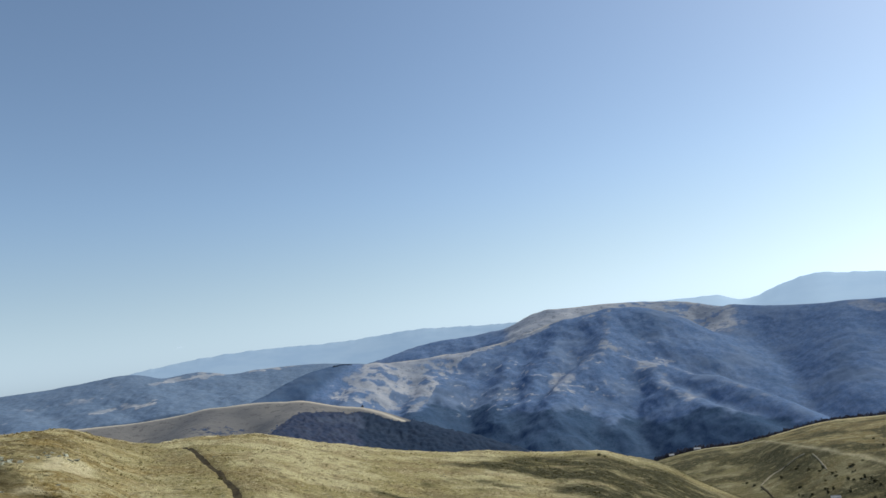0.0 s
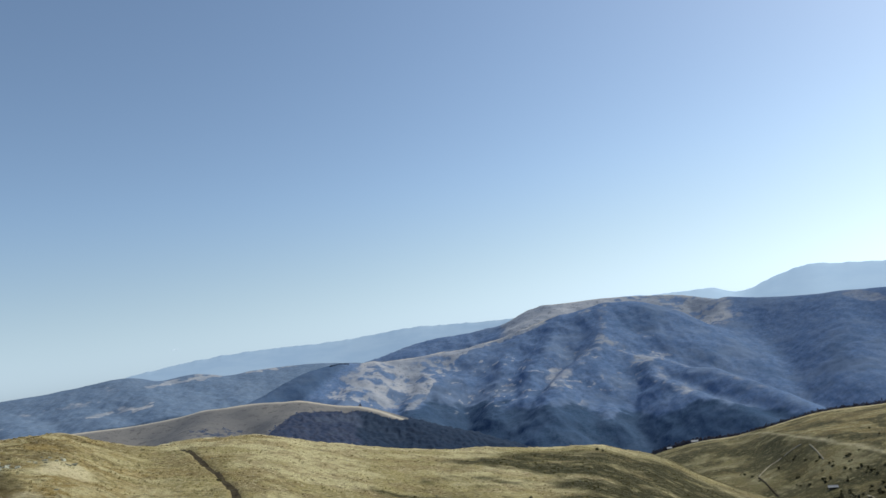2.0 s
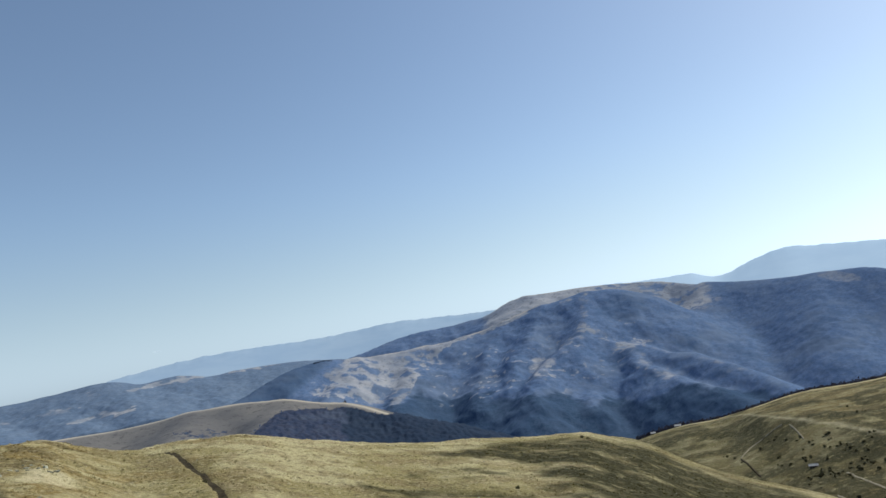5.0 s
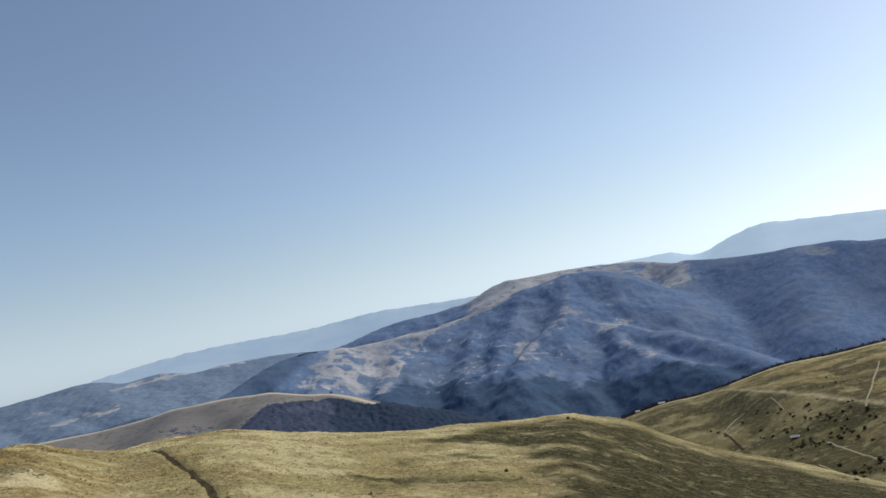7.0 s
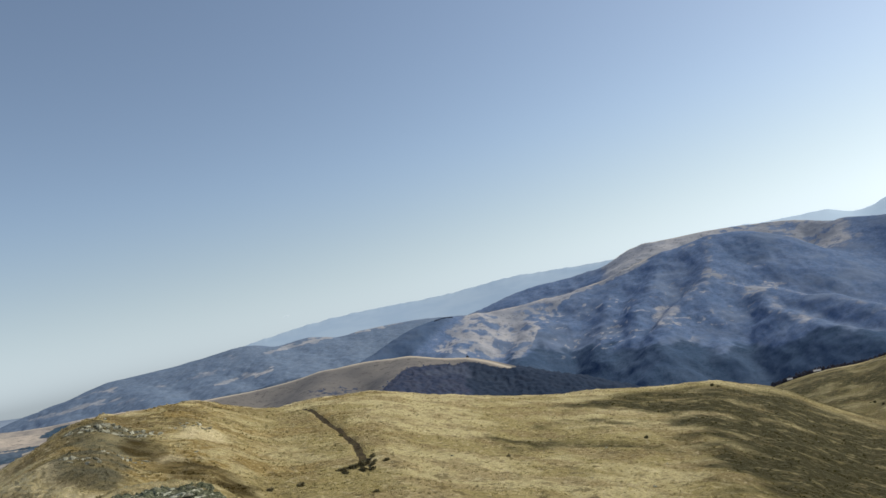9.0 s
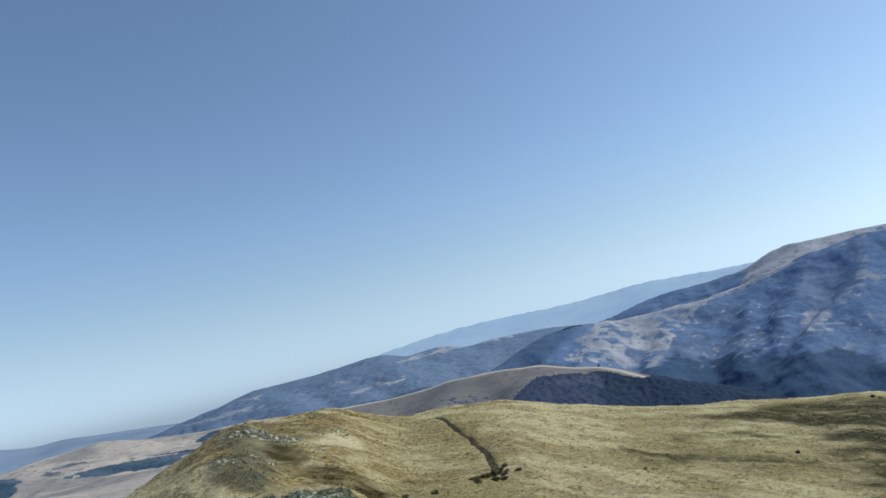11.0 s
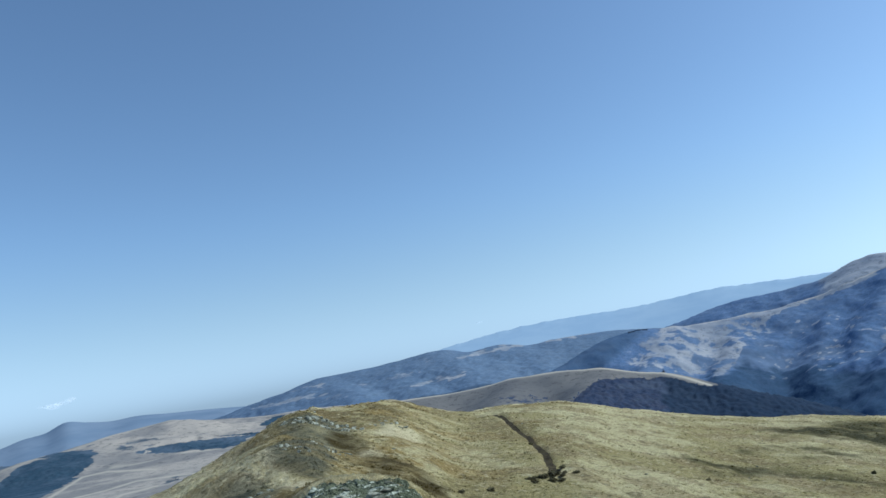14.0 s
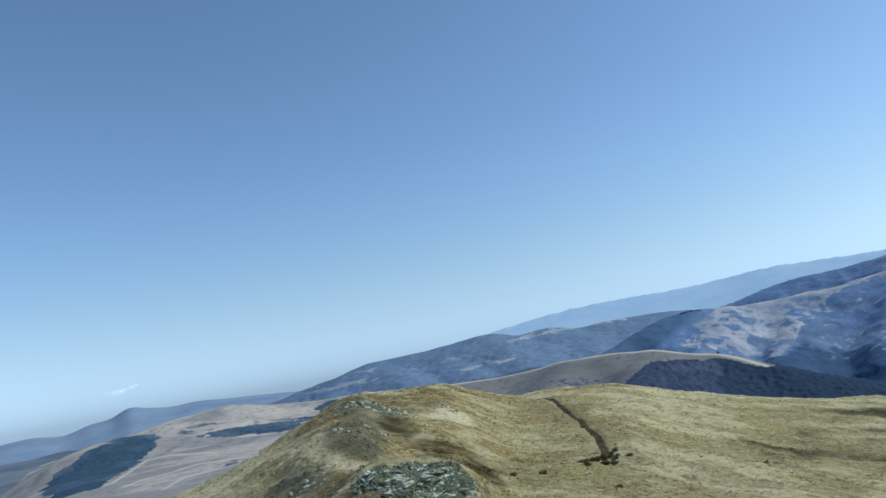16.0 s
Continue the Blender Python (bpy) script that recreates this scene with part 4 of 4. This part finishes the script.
# ---- rocks ----
def rock_material():
    m, n, l, b = material("lichen_covered_rock", 0.9, 0.3)
    co = n.new("ShaderNodeTexCoord").outputs["Object"]
    big = noise_node(n, l, 0.9, 5, 0.7)
    fine = noise_node(n, l, 7.0, 4, 0.7, co)
    c = blend(n, l, ramp(n, l, big, 0.38, 0.54), (0.105, 0.112, 0.080), (0.40, 0.415, 0.335))
    rnd = n.new("ShaderNodeObjectInfo").outputs["Random"]
    c = blend(n, l, ramp(n, l, rnd, 0.55, 0.9, 0.0, 0.4), c, (0.095, 0.098, 0.072))
    c = blend(n, l, ramp(n, l, fine, 0.52, 0.66, 0.0, 0.7), c, (0.11, 0.10, 0.07))
    c = blend(n, l, ramp(n, l, fine, 0.42, 0.30, 0.0, 0.7), c, (0.42, 0.44, 0.35))
    l.new(c, b.inputs["Base Color"])
    bump(n, l, b, fine, 0.9, 0.15)
    return m


ROCK = rock_material()


def bedrock_material():
    m, n, l, b = material("mossy_layered_rock", 0.9, 0.3)
    lichen = noise_node(n, l, 1.1, 6, 0.75, stretch=(1, 1, 4.5))
    fine = noise_node(n, l, 8.0, 4, 0.7)
    c = blend(n, l, ramp(n, l, fine, 0.4, 0.6), (0.050, 0.062, 0.036), (0.120, 0.136, 0.086))
    c = blend(n, l, ramp(n, l, lichen, 0.53, 0.61), c, (0.44, 0.47, 0.39))
    c = blend(n, l, ramp(n, l, fine, 0.55, 0.66, 0.0, 0.8), c, (0.075, 0.078, 0.058))
    l.new(c, b.inputs["Base Color"])
    bump(n, l, b, fine, 0.9, 0.12)
    return m


BEDROCK = bedrock_material()


def rock_mesh(seed, flat):
    rng = random.Random(seed)
    bm = bmesh.new()
    for _ in range(16):
        p = Vector((rng.gauss(0, 1), rng.gauss(0, 1), rng.gauss(0, 1))).normalized() * rng.uniform(0.75, 1.05)
        bm.verts.new((p.x * 0.5, p.y * 0.42, p.z * 0.5 * flat))
    bmesh.ops.convex_hull(bm, input=bm.verts)
    bmesh.ops.delete(bm, geom=[v for v in bm.verts if not v.link_faces], context="VERTS")
    me = bpy.data.meshes.new("rock")
    bm.to_mesh(me)
    bm.free()
    me.materials.append(ROCK)
    return me


BOULDERS = [rock_mesh(k, 0.75) for k in range(8)]


def outcrop(label, cx, cy, spread, count, size, meshes, seed, toward=0.0, sink=0.1):
    """Rocks that break through the grass round one place, gathered on the side towards the summit."""
    rng = random.Random(seed)
    base = new("rock_outcrop")
    h = float(ground_height(np.array([cx]), np.array([cy]))[0])
    base.location = (cx, cy, h)
    tagged(base, label, "rocks", "rock outcrops")
    for _ in range(count):
        a, d = rng.uniform(0, 6.283), spread * math.sqrt(rng.random())
        x, y = cx + d * math.cos(a) * 1.3, cy + d * math.sin(a)
        x, y = x - toward * cx / math.hypot(cx, cy) * rng.random(), y - toward * cy / math.hypot(cx, cy) * rng.random()
        k = size * rng.uniform(0.45, 1.25)
        z = float(ground_height(np.array([x]), np.array([y]))[0]) - sink * k + rng.uniform(-0.05, 0.2) * k
        ob = new("rock", rng.choice(meshes))
        ob.parent = base
        ob.matrix_basis = Matrix.Translation((x - cx, y - cy, z - h)) @ Euler((rng.uniform(-0.3, 0.3), rng.uniform(-0.3, 0.3), rng.uniform(0, 6.28))).to_matrix().to_4x4() @ Matrix.Diagonal((k * rng.uniform(0.9, 1.6), k, k * rng.uniform(0.8, 1.4), 1))


outcrop("pale lichen-covered rocks on the grassy knob", -50.8, 74.4, 0.9, 95, 0.62, BOULDERS, 1, 9.0, 0.05)
outcrop("low pale rocks in the grass below the knob", -36.4, 49.2, 1.0, 26, 0.42, BOULDERS, 2, 2.0)
outcrop("low broken rocks on the slope below the knob", -38.6, 57.2, 1.1, 24, 0.45, BOULDERS, 3, 2.5)


def layered_face(label, cx, cy, wide, deep, seed):
    """Beds of rock that step down the front of a dome: one body with ledges, and loose blocks on it."""
    rng = random.Random(seed)
    base = new("rock_outcrop")
    h = float(ground_height(np.array([cx]), np.array([cy]))[0])
    base.location = (cx, cy, h)
    tagged(base, label, "rocks", "rock outcrops")
    dist = math.hypot(cx, cy)
    ux, uy = -cx / dist, -cy / dist
    a, t = np.meshgrid(np.linspace(-wide, wide, 150), np.linspace(-1.2, deep, 130))
    x, y = cx + ux * t - uy * a, cy + uy * t + ux * a
    z = ground_height(x, y)
    off_lip, _ = line_distance(x, y, LIPS[0][0])
    lift = 0.24 * smooth(off_lip, 0.3, 0.6) * smooth(np.hypot((a - 0.08 * wide) / (0.90 * wide), (t - deep * 0.47) / (deep * 0.62)) + 0.3 * fbm(x / 1.1, y / 1.1, 4, seed), 1.0, 0.55)
    bed = 0.17
    k = (z + lift) / bed + 1.3 * fbm(x / 1.3, y / 1.3, 4, seed + 1)
    step = (np.floor(k) + smooth(k - np.floor(k), 0.55, 0.95)) * bed - 1.3 * bed * fbm(x / 1.3, y / 1.3, 4, seed + 1)
    crack = smooth(np.abs(fbm(x / 0.8 + 3, y / 0.8, 3, seed + 2)), 0.05, 0.0) * 0.16
    top = np.where(lift > 0.04, step + 0.05 * fbm(x / 0.25, y / 0.25, 3, seed + 3) - crack, z - 0.25)
    ob = mesh_object("bedrock", np.stack([x - cx, y - cy, top - h], -1).reshape(-1, 3), grid_faces(*a.shape), BEDROCK, base, smooth_shade=False)
    for _ in range(24):
        aa, tt = rng.gauss(0.2 * wide, 0.36 * wide), rng.uniform(1.0, deep * 0.9)
        x, y = cx + ux * tt - uy * aa, cy + uy * tt + ux * aa
        k = rng.uniform(0.3, 0.8)
        z = float(ground_height(np.array([x]), np.array([y]))[0]) + 0.22
        ob = new("rock", rng.choice(BOULDERS))
        ob.parent = base
        ob.matrix_basis = (Matrix.Translation((x - cx, y - cy, z - h)) @ Euler((rng.uniform(-0.15, 0.15), rng.uniform(-0.15, 0.15), math.atan2(uy, ux) + math.pi / 2 + rng.uniform(-0.4, 0.4))).to_matrix().to_4x4()
                           @ Matrix.Diagonal((k * 1.5, k, k * 0.7, 1)))


layered_face("grey layered rock face with white lichen", -20.0, 31.6, 3.7, 4.4, 4)
outcrop("white lichen rocks beside the layered face", -17.3, 30.6, 0.7, 14, 0.95, BOULDERS, 5, 1.6, 0.3)
outcrop("weathered rocks on the low grassy dome", -31.2, 36.8, 1.8, 40, 0.38, BOULDERS, 6, 3.5, 0.15)
outcrop("small pale stones in the brown grass", -46.1, 81.9, 2.6, 14, 0.6, BOULDERS, 7, 4.0)


def lone_stones():
    rng = random.Random(77)
    for _ in range(32):
        a, r = rng.uniform(-44, 18), rng.uniform(48, 170)
        x, y = r * math.sin(radians(a)), r * math.cos(radians(a))
        k = rng.uniform(0.18, 0.42)
        z = float(ground_height(np.array([x]), np.array([y]))[0])
        ob = new("stone", rng.choice(BOULDERS))
        ob.matrix_basis = Matrix.Translation((x, y, z + 0.1 * k)) @ Euler((rng.uniform(-0.3, 0.3), 0, rng.uniform(0, 6.28))).to_matrix().to_4x4() @ Matrix.Diagonal((k * 1.4, k, k, 1))
        tagged(ob, "small weathered stone lying in dry grass", "stone", "stones in the grass")


lone_stones()


# ---- bushes on the slopes ----
def leaf_material(name, dark, light):
    m, n, l, b = material(name, 0.85, 0.2)
    rnd = n.new("ShaderNodeNewGeometry").outputs["Random Per Island"]
    c = blend(n, l, rnd, dark, light)
    l.new(c, b.inputs["Base Color"])
    shine_through(n, l, b, c, 0.45)
    return m


LEAF = leaf_material("dark_juniper_leaves", (0.070, 0.070, 0.038), (0.150, 0.138, 0.075))
DRY = leaf_material("dry_heather", (0.105, 0.096, 0.052), (0.215, 0.195, 0.115))
TWIG, tn, tl, tb = material("brown_twigs", 0.9, 0.1)
tl.new(blend(tn, tl, noise_node(tn, tl, 5.0), (0.06, 0.042, 0.026), (0.11, 0.08, 0.05)), tb.inputs["Base Color"])


def bush_meshes(seed, tall, leaves):
    """Leaf sprays round a few stems: two meshes, about a metre across."""
    rng = np.random.default_rng(seed)
    n = 130
    d = rng.normal(0, 1, (n, 3))
    d /= np.linalg.norm(d, axis=1)[:, None]
    lump = 0.72 + 0.28 * vnoise(d[:, 0] * 2 + seed, d[:, 1] * 2 + d[:, 2], seed)
    c = d * (lump * rng.uniform(0.55, 1.0, n))[:, None] * np.array([0.5, 0.5, 0.45 * tall]) + np.array([0, 0, 0.45 * tall])
    v, f = [], []
    for k in range(n):
        s_ = rng.uniform(0.10, 0.2)
        tri = c[k] + rng.normal(0, s_, (4, 3))
        v += tri.tolist()
        f += [(4 * k, 4 * k + 1, 4 * k + 2), (4 * k, 4 * k + 2, 4 * k + 3), (4 * k, 4 * k + 1, 4 * k + 3)]
    leaf = bpy.data.meshes.new("foliage")
    leaf.from_pydata(v, [], f)
    leaf.materials.append(leaves)
    bm = bmesh.new()
    for k in range(5):
        a = k * 1.26 + rng.uniform(-0.3, 0.3)
        tip = Vector((0.28 * math.cos(a), 0.28 * math.sin(a), 0.6 * tall))
        m = Vector((0, 0, 1)).rotation_difference(tip).to_matrix().to_4x4()
        bmesh.ops.create_cone(bm, segments=5, radius1=0.03, radius2=0.01, depth=tip.length, matrix=m @ Matrix.Translation((0, 0, tip.length / 2 - 0.05)))
    stem = bpy.data.meshes.new("stem")
    bm.to_mesh(stem)
    bm.free()
    stem.materials.append(TWIG)
    return leaf, stem


def bush_kind(name, label, group, seed, tall, leaves):
    leaf, stem = bush_meshes(seed, tall, leaves)
    root = new(name)
    for nm, me in (("foliage", leaf), ("stem", stem)):
        new(nm, me).parent = root
    return tagged(root, label, "bush", group)


BUSHES = [bush_kind("bush", "dark green juniper bush on the dry slope", "bushes on the slope", 60 + k, tall, LEAF) for k, tall in enumerate((0.9, 1.0, 1.3, 1.6))]
SHRUBS = [bush_kind("shrub", "low brown heather shrub by the footpath", "shrubs by the footpath", 70 + k, tall, DRY) for k, tall in enumerate((0.7, 0.8))]


SLOPE_BUSHES = [(165, 390), (166, 377), (163, 360), (163, 349), (163, 337), (162, 332), (162, 322), (210, 384), (201, 360), (204, 358), (193, 358), (178, 338),
                (178, 313), (180, 313), (165, 314), (165, 309), (165, 305), (167, 298), (172, 290), (152, 323), (149, 315), (152, 316), (145, 334), (145, 330), (146, 323),
                (141, 365), (144, 381)]
LOW_BUSHES = [(161, 320), (145, 322), (152, 321), (144.5, 293.7), (143.8, 286), (141, 277), (140, 272.6), (143, 275), (136, 286.5), (130.6, 277.6), (128, 263.5), (126.6, 237),
              (161.6, 305), (164.5, 293), (159.3, 287), (153.4, 272), (149.4, 262), (156, 268), (167.4, 282), (147.7, 250.7), (162.4, 298), (90, 163), (121.4, 215.5), (127.4, 221.5), (143, 394), (144, 391)]
brng = random.Random(21)
placed = [(x, y, brng.uniform(0.7, 1.5)) for x, y in SLOPE_BUSHES + LOW_BUSHES]
for cx, cy, count, spread in ((144, 282, 14, 5), (153, 270, 12, 8), (163, 335, 9, 6), (126, 221, 7, 4), (166, 305, 9, 8), (172, 372, 6, 12)):
    placed += [(cx + brng.gauss(0, spread), cy + brng.gauss(0, spread), brng.uniform(0.6, 1.5)) for _ in range(count)]
placed += [(8.5, 108, 0.7), (34, 192, 0.9), (35.5, 192.5, 0.7)]
# shrubs where the footpath ends, and single low ones on the near slope
low = [(-21.9 + brng.gauss(0, 0.9), 69.3 + brng.gauss(0, 1.9), brng.uniform(0.4, 0.8)) for _ in range(16)]
low += [(-31, 92, 0.6), (-9.5, 88, 0.5), (-16, 53, 0.5), (-24.5, 60, 0.6), (-26, 57, 0.5)]


def plant(kinds, places):
    fresh = list(kinds)
    for x, y, size in places:
        z = float(ground_height(np.array([x]), np.array([y]))[0])
        m = Matrix.Translation((x, y, z - 0.05)) @ Matrix.Rotation(brng.uniform(0, 6.28), 4, "Z")
        if fresh:
            ob = fresh.pop()
            ob.matrix_basis = m
        else:
            ob = copy_thing(brng.choice(kinds), m)
        ob.scale = (size * brng.uniform(0.9, 1.5), size * brng.uniform(0.8, 1.2), size * brng.uniform(0.55, 0.85))


plant(BUSHES, placed)
plant(SHRUBS, low)


# ---- huts ----
def plain(name, colour, other, scale, roughness=0.8):
    m, n, l, b = material(name, roughness, 0.3)
    l.new(blend(n, l, ramp(n, l, noise_node(n, l, scale, 5, 0.7), 0.35, 0.65), colour, other), b.inputs["Base Color"])
    return m


WALL = plain("weathered_boards", (0.16, 0.13, 0.10), (0.24, 0.20, 0.16), 1.5)
ROOF = plain("pale_sheet_roof", (0.30, 0.30, 0.30), (0.42, 0.42, 0.41), 0.8, 0.7)
DOOR = plain("dark_boards", (0.05, 0.04, 0.03), (0.08, 0.06, 0.045), 2.0)


def box_part(name, size, at, mat, parent):
    bm = bmesh.new()
    bmesh.ops.create_cube(bm, size=1, matrix=Matrix.Translation(at) @ Matrix.Diagonal((*size, 1)))
    bmesh.ops.bevel(bm, geom=bm.edges[:], offset=0.03, segments=1, affect="EDGES")
    me = bpy.data.meshes.new(name)
    bm.to_mesh(me)
    bm.free()
    me.materials.append(mat)
    ob = new(name, me)
    ob.parent = parent
    return ob


def hut(x, y, turn, length, width, height, label):
    h = new("hut")
    z = float(ground_height(np.array([x]), np.array([y]))[0])
    h.matrix_basis = Matrix.Translation((x, y, z - 0.3)) @ Matrix.Rotation(radians(turn), 4, "Z")
    tagged(h, label, "hut")
    box_part("wall", (length, width, height), (0, 0, height / 2), WALL, h)
    box_part("door", (0.9, 0.08, min(1.9, height * 0.85)), (length * 0.2, -width / 2 - 0.04, min(1.9, height * 0.85) / 2 + 0.2), DOOR, h)
    for dx in (-0.3, -0.05):
        box_part("window", (0.7, 0.06, 0.6), (length * dx, -width / 2 - 0.03, height * 0.6), DOOR, h)
    rise = width * 0.32
    for side in (-1, 1):
        ob = box_part("roof_slope", (length + 0.6, math.hypot(width / 2, rise) + 0.35, 0.12), (0, 0, 0), ROOF, h)
        ob.matrix_basis = Matrix.Translation((0, side * width / 4 * 1.08, height + rise * 0.46)) @ Matrix.Rotation(-side * math.atan2(rise, width / 2), 4, "X")


hut(145.6, 302.0, -24, 3.2, 1.8, 1.0, "low shed with a pale sheet roof among bushes")
hut(187.2, 604.2, -20, 5.0, 3.4, 1.3, "long hut with a pale roof behind the hill crest")
hut(168.8, 615.2, -12, 3.6, 2.8, 1.3, "small hut with a pale roof behind the hill crest")


# ---- lone tree on the ridge ----
def lone_tree(x, y, z, height):
    root = new("tree")
    root.location = (x, y, z)
    tagged(root, "lone leafless tree on the grassy ridge", "tree")
    bm = bmesh.new()
    bmesh.ops.create_cone(bm, segments=8, radius1=0.45, radius2=0.12, depth=height, matrix=Matrix.Translation((0, 0, height / 2)))
    rng_ = random.Random(3)
    for k in range(12):
        a, b_ = rng_.uniform(0, 6.28), height * rng_.uniform(0.3, 0.9)
        way = Vector((math.cos(a), math.sin(a), 0.9)).normalized()
        ln = height * rng_.uniform(0.15, 0.3)
        bmesh.ops.create_cone(bm, segments=5, radius1=0.14, radius2=0.04, depth=ln,
                              matrix=Matrix.Translation(Vector((0, 0, b_)) + way * ln / 2) @ Vector((0, 0, 1)).rotation_difference(way).to_matrix().to_4x4())
    me = bpy.data.meshes.new("trunk")
    bm.to_mesh(me)
    bm.free()
    me.materials.append(TWIG)
    new("trunk", me).parent = root
    rng2 = np.random.default_rng(4)
    n = 200
    c = rng2.normal(0, 1, (n, 3)) * np.array([0.13, 0.13, 0.2]) * height + np.array([0, 0, 0.62 * height])
    v = (c[:, None, :] + rng2.normal(0, 0.45, (n, 3, 3))).reshape(-1, 3)
    crown = mesh_object("crown", v, np.arange(3 * n).reshape(-1, 3), FRINGE, root)


k = int(np.argmin(np.hypot(second[1] + 7.7, 3 * (second[2] + 3.36))))
lone_tree(second[3].ravel()[k], second[4].ravel()[k], second[5].ravel()[k] - 0.5, 7)


# ---- small clouds low over the plain ----
def cloud_material():
    m, n, l, b = material("thin_cloud", 1.0, 0.0)
    b.inputs["Base Color"].default_value = (0.9, 0.92, 0.95, 1)
    # an added glow stands for sunlight scattered in the cloud
    b.inputs["Emission Color"].default_value = (0.75, 0.85, 1.0, 1)
    b.inputs["Emission Strength"].default_value = 0.35
    a = ramp(n, l, noise_node(n, l, 0.012, 4), 0.3, 0.7, 0.03, 0.15)
    l.new(a, b.inputs["Alpha"])
    return m


CLOUD = cloud_material()


def cloud(az_, el_, d, length, thick, seed):
    rng_ = random.Random(seed)
    bm = bmesh.new()
    for k in range(6):
        t = -0.5 + (k + 0.5) / 6
        w = thick * (1.1 - 1.2 * abs(t)) * rng_.uniform(0.6, 1)
        bmesh.ops.create_icosphere(bm, subdivisions=2, radius=1, matrix=Matrix.Translation((t * length, rng_.uniform(-20, 20), rng_.uniform(-0.3, 0.5) * thick + 0.10 * t * length))
                                   @ Matrix.Diagonal((w * 1.8, w, w * 0.8, 1)))
    me = bpy.data.meshes.new("cloud")
    bm.to_mesh(me)
    bm.free()
    me.materials.append(CLOUD)
    me.polygons.foreach_set("use_smooth", [True] * len(me.polygons))
    ob = new("cloud", me)
    a, e = radians(az_), radians(el_)
    ob.matrix_basis = Matrix.Translation((d * math.sin(a), d * math.cos(a), d * math.tan(e) + EYE)) @ Matrix.Rotation(-a, 4, "Z")
    tagged(ob, "small thin white cloud low over the plain", "cloud", "small clouds")


cloud(-52.3, 1.75, 4700, 190, 24, 1)
cloud(-20.9, 2.9, 4750, 46, 5, 2)
